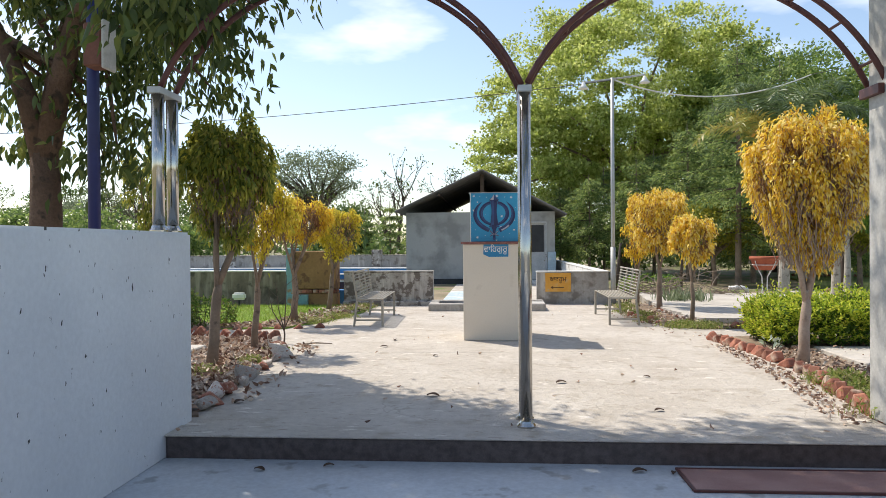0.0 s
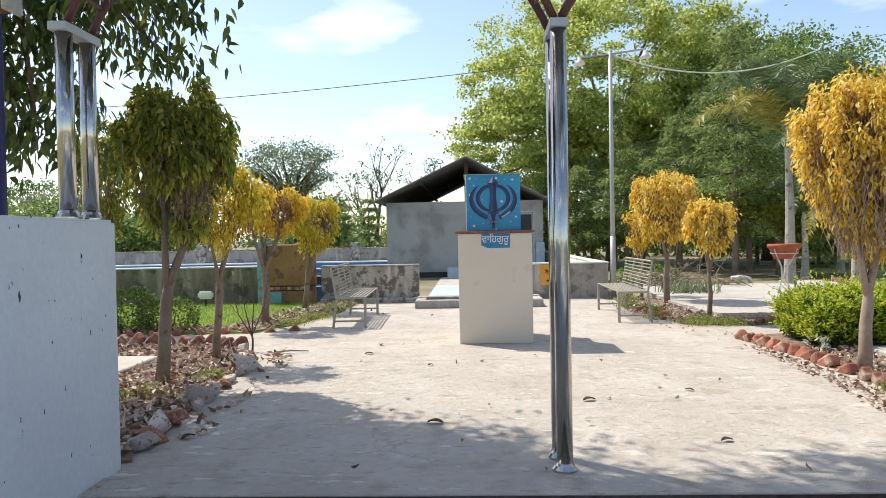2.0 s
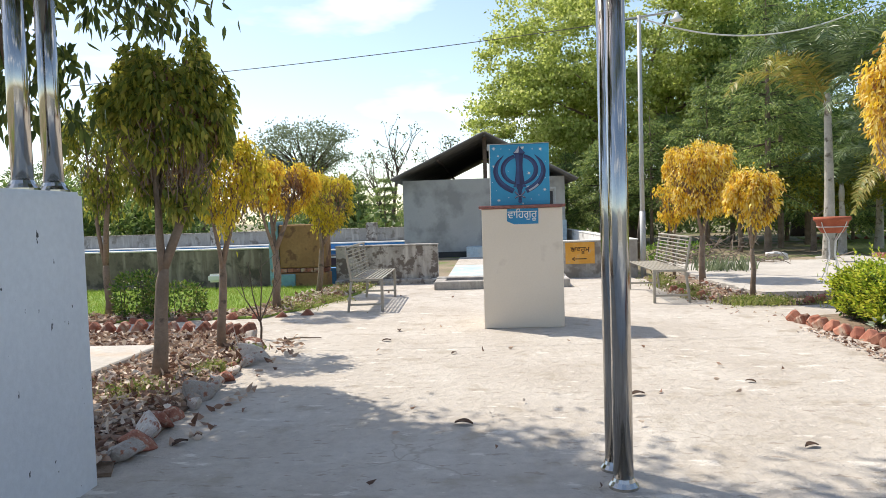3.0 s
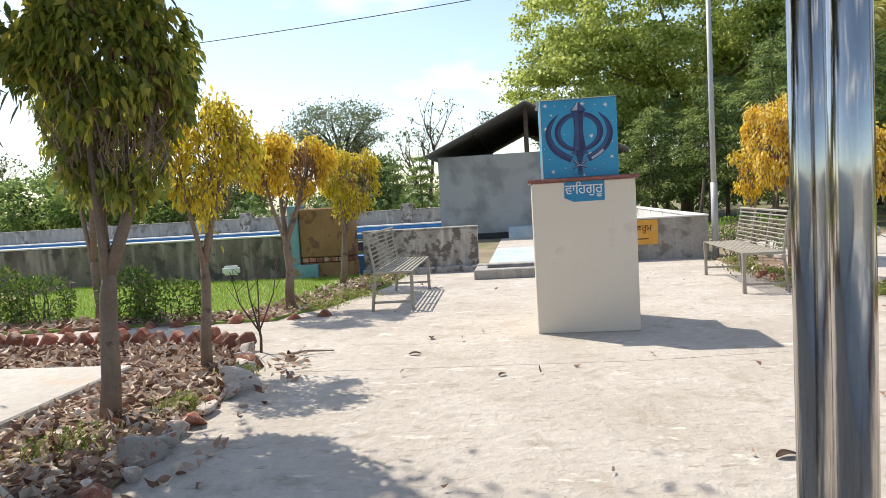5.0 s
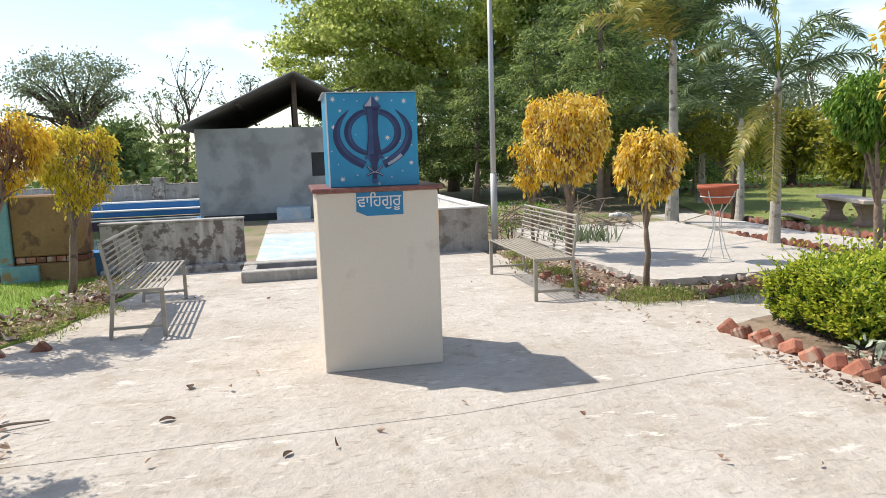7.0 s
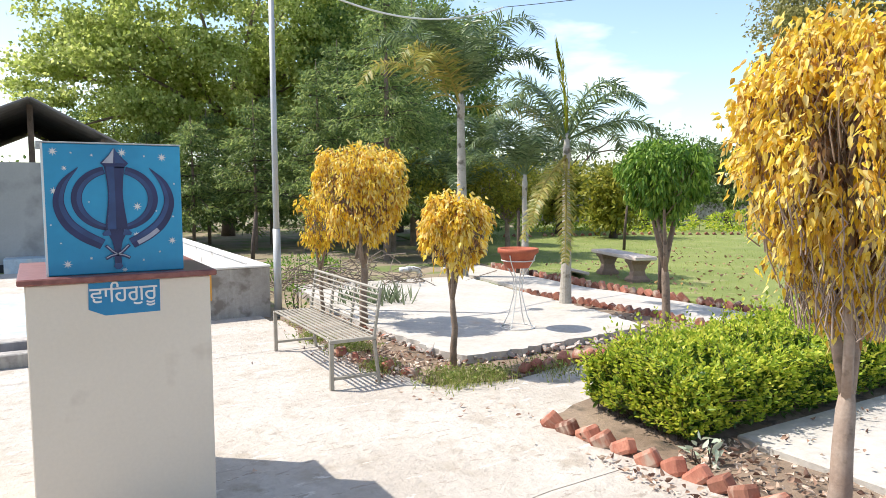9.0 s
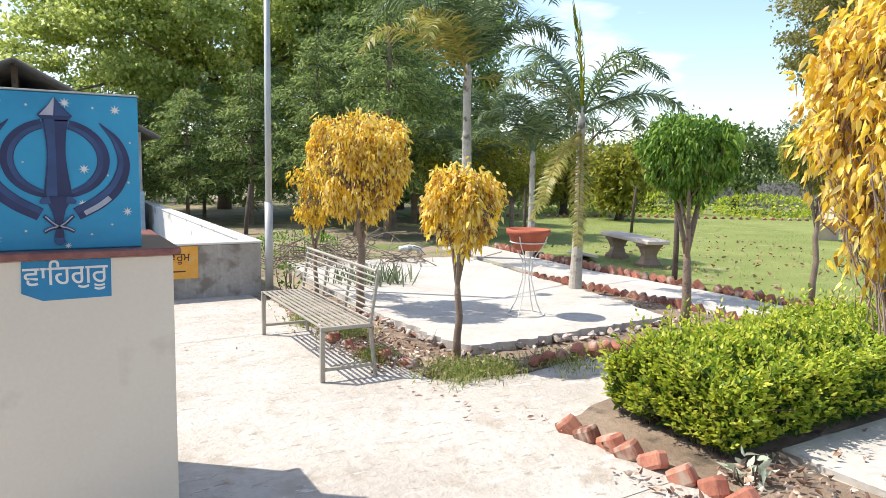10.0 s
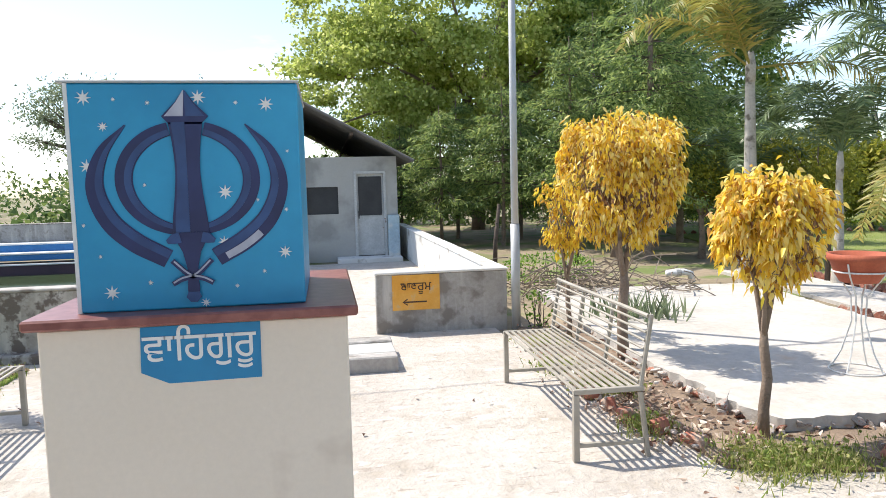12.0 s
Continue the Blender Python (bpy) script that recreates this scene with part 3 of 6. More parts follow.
low_wall("wall_pool_side", -2.3, -0.4, 8.93, 9.13, 0.73, "weathered low wall with peeling whitewash")
low_wall("wall_pool_west", -26, -3.42, 8.93, 9.13, 0.75, "dark weathered low wall along the pool", "old_wall", "wall_white")
low_wall("wall_path_side", 1.79, 3.3, 9.25, 9.43, 0.70, "stained cement low wall beside the lamp pole", "wall_grey", "wall_white")
low_wall("wall_path_return", 3.12, 3.3, 9.44, 19.9, 0.70, "whitewashed low wall running back to the house", "wall_white", "wall_white")
structure("kerb_pool_side", box(-2.3, -0.38, 8.78, 8.925, -0.05, 0.1, 0.02), "lowwall", "crumbled cement plinth at the low wall foot", "kerb")

# rusty ochre pier in the low wall
pier = thing("gate_pier", "ochre plastered brick pier with faded turquoise edges", "pier", kind="structure")
part("pier_body", box(-3.3, -2.42, 8.7, 9.1, 0.36, 1.16, 0.02), "rustwall", pier)
part("pier_foot", box(-3.3, -2.42, 8.7, 9.1, -0.1, 0.27, 0.02), "rustwall", pier)
part("edge_panel", box(-3.47, -3.305, 8.66, 9.1, -0.1, 1.22, 0.01), "turq", pier, "faded turquoise painted edge")
part("foot_panel", box(-3.44, -3.0, 8.62, 8.695, -0.05, 0.25, 0.01, pose(0, 0, 0)), "turq", pier, "fallen turquoise board")
brick_row = mesh_of(box(-0.055, 0.055, -0.2, 0.2, -0.035, 0.035, 0.006), "brick")
brick_row.materials.append(M["brick"])
for k in range(7):
    b = part("brick", brick_row, "brick", pier)
    b.matrix_basis = pose(-3.22 + 0.122 * k, 8.895, 0.315)

# pool
pool = thing("pool", "stepped bathing pool with blue and white banded edge", "pool", kind="structure")
part("pool_floor", box(POOL[0], POOL[1], POOL[2], POOL[3], -1.5, -1.4), "pool_dark", pool)
for k, (a, b, z, kind) in enumerate(((20.9, 21.3, -0.08, "pool_dark"), (21.3, 21.7, 0.17, "pool_blue"), (21.7, 22.1, 0.40, "pool_blue"))):
    part("pool_step", box(POOL[0], POOL[1], a, b + 0.02, -1.4, z - 0.045), kind, pool)
    part("step_edge", box(POOL[0], POOL[1], a - 0.03, b + 0.02, z - 0.045, z, 0.008), "white", pool, "white painted step nosing")
part("pool_side", box(POOL[1], POOL[1] + 0.25, POOL[2], 22.1, -1.4, 0.02), "pool_blue", pool)
part("pool_near_side", box(POOL[0], POOL[1], POOL[2] - 0.3, POOL[2], -1.4, 0.3), "pool_blue", pool)
structure("water", box(POOL[0], POOL[1], POOL[2], POOL[3] - 0.01, -0.42, -0.38), "water", "still green pool water", "water")
far_wall = low_wall("wall_far_north", -60, -2.35, 22.15, 22.4, 0.9, "grey concrete boundary wall behind the pool", "wall_grey", "lowwall")
for k in range(9):
    part("wall_post", box(-52 + 6 * k, -51.6 + 6 * k, 22.1, 22.45, -0.1, 1.1, 0.02), "lowwall", far_wall)

# foot bath
bath = thing("foot_bath", "low grey cement foot-washing trough with dark water channel", "foot bath")
part("front_rim", box(-0.38, 1.86, 7.62, 7.8, -0.01, 0.14, 0.012), "wall_grey", bath)
part("back_rim", box(-0.38, 1.86, 8.2, 8.42, -0.01, 0.16, 0.012), "wall_grey", bath)
part("left_rim", box(-0.38, -0.2, 7.802, 8.198, -0.01, 0.14, 0.01), "wall_grey", bath)
part("right_rim", box(1.4, 1.86, 7.802, 8.198, -0.01, 0.14, 0.01), "pillar", bath)
part("channel", box(-0.198, 1.398, 7.803, 8.197, -0.008, 0.03), "pool_dark", bath)

# ---- house ----
house = thing("house", "small grey plastered outbuilding with open gable and sheet roof", "house")
HX0, HX1, HY0, HY1, HZ = -2.03, 2.92, 17.6, 27.8, 2.36
DX0, DX1, DZ = 1.93, 2.66, 2.03
WX0, WX1, WZ0, WZ1 = 0.84, 1.6, 1.04, 1.72
bm = bmesh.new()
for a in ((HX0, WX0, 0, HZ), (WX0, WX1, 0, WZ0), (WX0, WX1, WZ1, HZ), (WX1, DX0, 0, HZ), (DX0, DX1, DZ, HZ), (DX1, HX1, 0, HZ)):
    add_box(bm, a[0], a[1], HY0, HY0 + 0.2, a[2] - (0.1 if a[2] == 0 else 0), a[3])
bmesh.ops.remove_doubles(bm, verts=bm.verts, dist=0.0005)
part("front_wall", bm, "house", house)
part("left_wall", box(HX0, HX0 + 0.2, HY0 + 0.202, HY1, -0.1, HZ), "house", house)
part("right_wall", box(HX1 - 0.2, HX1, HY0 + 0.202, HY1, -0.1, HZ), "house", house)
part("back_wall", box(HX0 + 0.2, HX1 - 0.2, HY1 - 0.2, HY1, -0.1, HZ), "house", house)
part("floor_slab", box(HX0 + 0.2, HX1 - 0.2, HY0 + 0.2, HY1 - 0.2, -0.1, 0.05), "dark", house)
part("door_step", box(1.5, 2.95, 17.0, 17.598, -0.05, 0.09, 0.01), "wall_white", house)
part("side_panel", box(2.675, 2.94, 17.44, 17.596, -0.05, 1.02, 0.01), "pale_blue", house, "pale blue rendered buttress")
part("blue_step", box(-0.1, 0.75, 16.9, 17.59, -0.05, 0.3, 0.01), "pale_blue", house, "pale blue painted step")
part("dark_plinth", box(-1.95, 0.6, 17.5, 17.597, -0.05, 0.14, 0.01), "dark", house)
door = part("door", box(DX0 + 0.06, DX1 - 0.06, HY0 + 0.05, HY0 + 0.09, 0.1, DZ - 0.06), "door_white", house, "worn white metal door")
part("door_panel", box(DX0 + 0.1, DX1 - 0.1, HY0 + 0.035, HY0 + 0.049, 1.02, DZ - 0.12), "dark", door, "dark mesh upper panel")
part("door_handle", tube([(DX0 + 0.1, HY0 + 0.02, 0.95), (DX0 + 0.1, HY0 + 0.02, 1.12)], 0.012, 6), "dark", door)
bm = bmesh.new()
add_box(bm, DX0, DX0 + 0.058, HY0 - 0.03, HY0 + 0.12, 0.09, DZ)
add_box(bm, DX1 - 0.058, DX1, HY0 - 0.03, HY0 + 0.12, 0.09, DZ)
add_box(bm, DX0 + 0.059, DX1 - 0.059, HY0 - 0.03, HY0 + 0.12, DZ - 0.058, DZ)
part("door_frame", bm, "door_white", house)
win = part("window", box(WX0 + 0.03, WX1 - 0.03, HY0 + 0.06, HY0 + 0.08, WZ0 + 0.03, WZ1 - 0.03), "dark", house, "dark screened window")
bm = bmesh.new()
add_box(bm, WX0, WX1, HY0 - 0.012, HY0 + 0.1, WZ0, WZ0 + 0.03)
add_box(bm, WX0, WX1, HY0 - 0.012, HY0 + 0.1, WZ1 - 0.03, WZ1)
add_box(bm, WX0, WX0 + 0.03, HY0 - 0.012, HY0 + 0.1, WZ0 + 0.031, WZ1 - 0.031)
add_box(bm, WX1 - 0.03, WX1, HY0 - 0.012, HY0 + 0.1, WZ0 + 0.031, WZ1 - 0.031)
part("window_frame", bm, "house", win)


def roof_sheet(x0, z0, x1, z1, y0, y1):
    bm, n = bmesh.new(), 126
    d = Vector((x1 - x0, 0, z1 - z0)).normalized()
    up = Vector((-d.z, 0, d.x)) * (1 if d.x > 0 else -1)
    rows = []
    for k in range(n + 1):
        y = y0 + (y1 - y0) * k / n
        w = 0.02 * math.sin(k * math.pi / 1.5)
        rows.append([bm.verts.new(Vector((x, y, z)) + up * (w + e)) for x, z in ((x0, z0), (x1, z1)) for e in (0.0, 0.035)])
    for a, b in zip(rows, rows[1:]):
        bm.faces.new((a[0], a[2], b[2], b[0]))
        bm.faces.new((a[1], b[1], b[3], a[3]))
        bm.faces.new((a[0], b[0], b[1], a[1]))
        bm.faces.new((a[2], a[3], b[3], b[2]))
    bm.faces.new((rows[0][0], rows[0][1], rows[0][3], rows[0][2]))
    bm.faces.new((rows[-1][0], rows[-1][2], rows[-1][3], rows[-1][1]))
    bmesh.ops.recalc_face_normals(bm, faces=bm.faces)
    return bm


part("roof", roof_sheet(-2.34, 2.36, 0.52, 3.70, 17.1, 28.3), "roof", house, "grey corrugated roof sheet")
part("roof", roof_sheet(3.26, 2.22, 0.52, 3.70, 17.1, 28.3), "roof", house, "grey corrugated roof sheet")
for y in (17.7, 20.2, 22.8, 25.4):
    part("king_post", box(0.46, 0.58, y - 0.05, y + 0.05, HZ, 3.62), "bark_dark", house)
for x, z in ((-0.9, 2.98), (1.9, 2.9)):
    part("purlin", box(x - 0.04, x + 0.04, 17.2, 28.1, z - 0.08, z - 0.02), "bark_dark", house)

# ---- arch gate ----
def steel_post(x, y, z0, z1, label):
    p = thing("steel_post", label, "post", (x, y, 0), group="arch gate posts")
    for dy in (-0.108, 0.108):
        t = part("tube", tube([(0, dy, z0 + 0.02), (0, dy, z1 - 0.045)], 0.043, 20), "steel", p, "", True)
        part("base_flange", add_lathe(bmesh.new(), [(0.066, z0), (0.066, z0 + 0.012), (0.052, z0 + 0.03), (0.045, z0 + 0.045)], (0, dy, 0), 20), "steel", t)
    part("cap", box(-0.048, 0.048, -0.17, 0.17, z1 - 0.045, z1, 0.004), "galv", p, "flat steel cap plate")
    return p


steel_post(-1.46, -0.9, 1.37, 2.37, "twin polished steel tubes standing on the white wall")
steel_post(1.08, -0.735, 0.0, 2.36, "twin polished steel tubes on the courtyard edge")


def gate_y(x):
    """The line of the gate, slightly askew to the step."""
    return -0.735 + 0.065 * (x - 1.08)


def arch(cx, half, z_end):
    a = thing("gate_arch", "maroon painted ladder-frame steel arch", "arch", group="gate arches")
    r = 1.36
    cz = z_end - math.sqrt(r * r - half * half)
    lim = math.acos(half / r)
    for dy in (-0.115, 0.115):
        pts = [(cx + r * math.cos(t), gate_y(cx + r * math.cos(t)) + dy, cz + r * math.sin(t)) for t in np.linspace(lim, math.pi - lim, 41)]
        part("arch_bar", tube(pts, 0.022, 8), "maroon", a, "", True)
    for t in np.linspace(lim + 0.12, math.pi - lim - 0.12, 9):
        x, z = cx + r * math.cos(t), cz + r * math.sin(t)
        part("rung", tube([(x, gate_y(x) - 0.095, z), (x, gate_y(x) + 0.095, z)], 0.011, 6), "maroon", a)
    return a


arch(-0.19, 1.25, 2.37)
arch(2.335, 1.235, 2.38)
p = thing("gate_pillar", "tall plain grey cement pillar at the gate", "pillar")
part("shaft", box(3.545, 3.88, -0.86, -0.5, 0.0, 3.7, 0.015, None, 2), "pillar", p)
part("bracket", box(3.5, 3.543, -0.72, -0.46, 2.29, 2.36, 0.004), "maroon", p)

pole = thing("blue_pole", "dark blue painted steel pole behind the white wall", "pole", (-2.52, 0.0, 0))
part("shaft", tube([(0, 0, 0), (0, 0, 5.2)], 0.05, 16), "blue_paint", pole, "", True)
sp = thing("loudspeaker_box", "rust-brown steel box fixed to the blue pole", "box", (-2.46, 0.0, 2.73))
part("body", box(-0.02, 0.14, -0.22, -0.051, 0.02, 0.38, 0.015), "rust_box", sp)
part("end_plate", box(0.142, 0.175, -0.23, -0.045, 0.0, 0.40, 0.01), "pillar", sp, "chipped pale grey end plate")

# ---- pedestal and box ----
ped = thing("pedestal", "cream stone-clad pedestal with a dark red granite top", "pedestal", (0.89, 3.54, 0))
part("body", box(-0.425, 0.425, 0, 0.86, 0, 1.275, 0.006), "cream", ped)
part("top_slab", box(-0.455, 0.455, -0.035, 0.9, 1.277, 1.308, 0.006), "red_slab", ped, "polished dark red granite top")
pl = bmesh.new()
px, pz, pw, ph = 0.007, 1.105, 0.165, 0.165
pv = [(-pw, 0.035), (-pw + 0.075, 0.0), (pw, 0.002), (pw + 0.002, ph), (-0.05, ph + 0.001), (-pw + 0.004, ph)]
f1 = [pl.verts.new((px + x, -0.004, pz + z)) for x, z in pv]
f2 = [pl.verts.new((px + x, 0.0, pz + z)) for x, z in pv]
pl.faces.new(f1)
for k in range(len(pv)):
    pl.faces.new((f1[k], f2[k], f2[(k + 1) % len(pv)], f1[(k + 1) % len(pv)]))
bmesh.ops.recalc_face_normals(pl, faces=pl.faces)
plaque = part("plaque", pl, "plaque", ped, "blue name plaque with white lettering")


def lettering(name, text, size, material, parent, at, squeeze=1.0):
    c = bpy.data.curves.new(name, "FONT")
    c.body, c.size, c.extrude, c.align_x = text, size, 0.0008, "CENTER"
    c.offset = size * 0.007
    tmp = bpy.data.objects.new(name, c)
    me = bpy.data.meshes.new_from_object(tmp)
    bpy.data.objects.remove(tmp)
    me.materials.clear()
    me.materials.append(M[material])
    ob = part(name, me, material, parent)
    ob.matrix_basis = pose(*at, 90, 0, 0) @ Matrix.Diagonal((squeeze, 1, 1, 1))
    return ob


lettering("lettering", "\u0a35\u0a3e\u0a3f\u0a39\u0a17\u0a41\u0a30\u0a42", 0.112, "white", plaque, (px - 0.002, -0.0055, pz + 0.066), 0.93)

cube = thing("emblem_box", "bright blue painted box bearing a navy blade emblem, on the pedestal", "sign box", (0.879, 3.594, 1.309))
S = 0.63
part("body", box(-S / 2, S / 2, 0, S, 0, 0.645, 0.004), "cyan", cube)
part("corner_trim", box(-S / 2 - 0.004, -S / 2 + 0.006, -0.004, 0.01, 0, 0.645), "white", cube, "pale folded edge")


def strip(pts, widths, y, depth=0.003, lo=-0.5, hi=0.5):
    """A flat ribbon on the box front, between two fractions of its width."""
    bm = bmesh.new()
    rows = []
    for k, (x, z) in enumerate(pts):
        x0, z0 = pts[max(k - 1, 0)]
        x1, z1 = pts[min(k + 1, len(pts) - 1)]
        d = math.hypot(x1 - x0, z1 - z0) or 1
        nx, nz = -(z1 - z0) / d, (x1 - x0) / d
        rows.append([bm.verts.new((x + nx * widths[k] * t, yy, z + nz * widths[k] * t)) for yy in (y - depth, y) for t in (lo, hi)])
    for a, b in zip(rows, rows[1:]):
        for i, j in ((0, 1), (1, 3), (3, 2), (2, 0)):
            bm.faces.new((a[i], a[j], b[j], b[i]))
    bm.faces.new((rows[0][0], rows[0][2], rows[0][3], rows[0][1]))
    bm.faces.new((rows[-1][0], rows[-1][1], rows[-1][3], rows[-1][2]))
    bmesh.ops.recalc_face_normals(bm, faces=bm.faces)
    return bm


def curve_through(pts, n=40):
    """A smooth line through a few points."""
    p = [np.array(q, float) for q in pts]
    p = [2 * p[0] - p[1]] + p + [2 * p[-1] - p[-2]]
    out = []
    for k in range(n):
        f = k / (n - 1) * (len(p) - 3)
        i = min(int(f), len(p) - 4)
        t = f - i
        q0, q1, q2, q3 = p[i : i + 4]
        out.append(tuple(0.5 * (2 * q1 + (q2 - q0) * t + (2 * q0 - 5 * q1 + 4 * q2 - q3) * t * t + (3 * q1 - q0 - 3 * q2 + q3) * t ** 3)))
    return out


def painted(name, line, y, inner, label, glint=None):
    """A blade of the emblem: dark edge, lighter bevel and a silver glint. line: x, z and width along it."""
    pts, wid = [(q[0], q[1]) for q in line], [max(0.003, q[2]) for q in line]
    o = part(name, strip(pts, wid, y), "navy", cube, label)
    part("bevel", strip(pts, wid, y - 0.003, 0.001, *((0.02, 0.42) if inner > 0 else (-0.42, -0.02))), "navy_light", o)
    if glint:
        a, b_ = int(glint[0] * len(pts)), int(glint[1] * len(pts))
        part("glint", strip(pts[a:b_], wid[a:b_], y - 0.003, 0.0012, *((-0.40, -0.03) if inner > 0 else (0.03, 0.40))), "silver_print", o, "silver highlight")
    return o


EZ = 0.374
arc = [math.radians(v) for v in np.linspace(106, 434, 72)]
ring_line = [(0.175 * math.cos(t), EZ + 0.148 * math.sin(t), 0.034 + 0.014 * abs(math.cos(t)) - 0.008 * max(0, -math.sin(t)) ** 3) for t in arc]
painted("emblem_ring", ring_line, -0.0005, 1, "dark navy painted ring")
half = [(-0.163, 0.529, 0.004), (-0.228, 0.4515, 0.034), (-0.253, 0.359, 0.049), (-0.222, 0.266, 0.056), (-0.157, 0.2, 0.058), (-0.067, 0.147, 0.054)]
painted("emblem_blade", curve_through(half), -0.0005, 1, "dark navy curved blade")
painted("emblem_blade", curve_through([(-x, z, w) for x, z, w in half]), -0.0005, -1, "dark navy curved blade", (0.72, 0.97))
sword = curve_through([(0, 0.215, 0.100), (0, 0.26, 0.096), (0, 0.33, 0.078), (0, 0.40, 0.068), (0, 0.47, 0.076), (0, 0.535, 0.094)], 24)
o = painted("emblem_sword", sword, -0.0045, 1, "dark navy double-edged sword")
tip = [(0, 0.53, 0.088), (0, 0.552, 0.128), (0, 0.572, 0.088), (0, 0.592, 0.05), (0, 0.625, 0.004)]
part("tip", strip([q[:2] for q in tip], [q[2] for q in tip], -0.0045), "navy", o)
part("tip_glint", strip([q[:2] for q in tip[1:]], [q[2] for q in tip[1:]], -0.0075, 0.001, 0.04, 0.44), "silver_print", o, "silver blade tip")
part("tip_bevel", strip([q[:2] for q in tip[1:]], [q[2] for q in tip[1:]], -0.0075, 0.001, -0.42, -0.02), "navy_light", o)
part("guard", strip([(0, 0.222), (0, 0.205), (0, 0.19), (0, 0.165)], [0.1, 0.122, 0.075, 0.05], -0.009), "navy", o)
part("grip", strip([(0, 0.165), (0, 0.12), (0, 0.09), (0, 0.06), (0, 0.035)], [0.05, 0.03, 0.028, 0.034, 0.03], -0.009), "navy", o)
for s in (-1, 1):
    part("small_blade", strip([q[:2] for q in curve_through([(-s * 0.056, 0.074, 0), (-s * 0.03, 0.088, 0), (s * 0.01, 0.1, 0), (s * 0.055, 0.142, 0)], 14)], [0.015] * 14, -0.0125), "navy", o)
    part("small_edge", strip([q[:2] for q in curve_through([(-s * 0.054, 0.078, 0), (-s * 0.03, 0.091, 0), (s * 0.01, 0.103, 0), (s * 0.05, 0.14, 0)], 14)], [0.005] * 14, -0.0155, 0.001), "silver_print", o, "silver blade edge")
part("lid", box(-S / 2 - 0.022, S / 2 + 0.004, -0.004, S + 0.01, 0.646, 0.653, 0.001), "galv", cube, "thin dull metal lid")


def star(x, z, r):
    bm = bmesh.new()
    vs = []
    for yy in (-0.003, 0.0):
        vs.append([bm.verts.new((x + (r if k % 2 == 0 else r * 0.36) * math.sin(k * math.pi / 8), yy, z + (r if k % 2 == 0 else r * 0.36) * math.cos(k * math.pi / 8))) for k in range(16)])
    bm.faces.new(vs[0])
    for k in range(16):
        bm.faces.new((vs[0][k], vs[1][k], vs[1][(k + 1) % 16], vs[0][(k + 1) % 16]))
    bmesh.ops.recalc_face_normals(bm, faces=bm.faces)
    return bm


for x, z, r in ((-0.268, 0.605, 0.022), (0.037, 0.605, 0.022), (0.225, 0.585, 0.022), (-0.222, 0.525, 0.014), (-0.27, 0.415, 0.02), (0.1, 0.335, 0.022), (0.09, 0.19, 0.018),
                (0.262, 0.155, 0.02), (-0.225, 0.055, 0.022), (0.03, 0.015, 0.014), (-0.1, 0.59, 0.007), (0.14, 0.59, 0.007), (-0.12, 0.36, 0.006), (0.19, 0.31, 0.006),
                (-0.25, 0.16, 0.006), (-0.12, 0.08, 0.008), (0.12, 0.06, 0.007), (0.2, 0.1, 0.007), (-0.29, 0.25, 0.006), (0.27, 0.28, 0.007), (-0.19, 0.6, 0.006), (0.28, 0.45, 0.006)):
    part("star", star(x, z, r), "white", cube)

for s in (-1, 1):
    part("guard_knob", strip([(s * 0.03, 0.208), (s * 0.05, 0.203), (s * 0.066, 0.196)], [0.03, 0.028, 0.012], -0.0125), "navy_light", o)
part("pommel", strip([(0, 0.05), (0, 0.035), (0, 0.02)], [0.03, 0.042, 0.018], -0.0125), "navy_light", o)

# sign on the low wall
sign = thing("wall_sign", "orange painted wall sign with black writing and arrow", "sign", (2.24, 9.246, 0.46))
part("panel", box(-0.27, 0.27, -0.005, 0.003, -0.2, 0.2), "orange", sign)
lettering("lettering", "\u0a2c\u0a3e\u0a25\u0a30\u0a42\u0a2e", 0.14, "ink", sign, (0.0, -0.0065, 0.02), 0.95)
part("arrow_shaft", box(-0.14, 0.12, -0.0075, -0.0055, -0.117, -0.1), "ink", sign)
part("arrow_head", strip([(-0.1, -0.075), (-0.15, -0.108), (-0.1, -0.142)], [0.014, 0.014, 0.014], -0.0055, 0.002), "ink", sign)


# ---- benches ----
def bench():
    b = thing("garden_bench", "grey painted steel slat bench on the concrete", "bench", group="garden benches")
    L = 1.72
    for y in (0.0, L):
        part("front_leg", box(-0.018, 0.018, y - 0.018, y + 0.018, 0, 0.405, 0.003), "bench", b)
        part("back_leg", tube([(0.45, y, 0.0), (0.4, y, 0.40)], 0.018, 8), "bench", b)
        part("foot_rail", box(0.02, 0.42, y - 0.013, y + 0.013, 0.085, 0.11, 0.002), "bench", b)
        part("seat_rail", box(-0.018, 0.42, y - 0.016, y + 0.016, 0.407, 0.437, 0.003), "bench", b)
    for y in (0.0, L * 0.33, L * 0.66, L):
        part("back_upright", tube([(0.4, y, 0.42), (0.47, y, 0.86)], 0.015, 8), "bench", b)
    for y in (L * 0.33, L * 0.66):
        part("seat_bearer", box(0.0, 0.41, y - 0.015, y + 0.015, 0.40, 0.424, 0.002), "bench", b)
    for k in range(9):
        x = 0.0 + 0.05 * k
        part("seat_slat", box(x - 0.011, x + 0.011, 0.017, L - 0.017, 0.425, 0.438, 0.002), "bench", b)
    for k in range(9):
        t = 0.1 + 0.88 * k / 8
        x, z = 0.4 + 0.07 * t - 0.016, 0.42 + 0.44 * t
        part("back_slat", tube([(x, 0.0, z), (x, L, z)], 0.0085 if k < 8 else 0.014, 6), "bench", b)
    return b


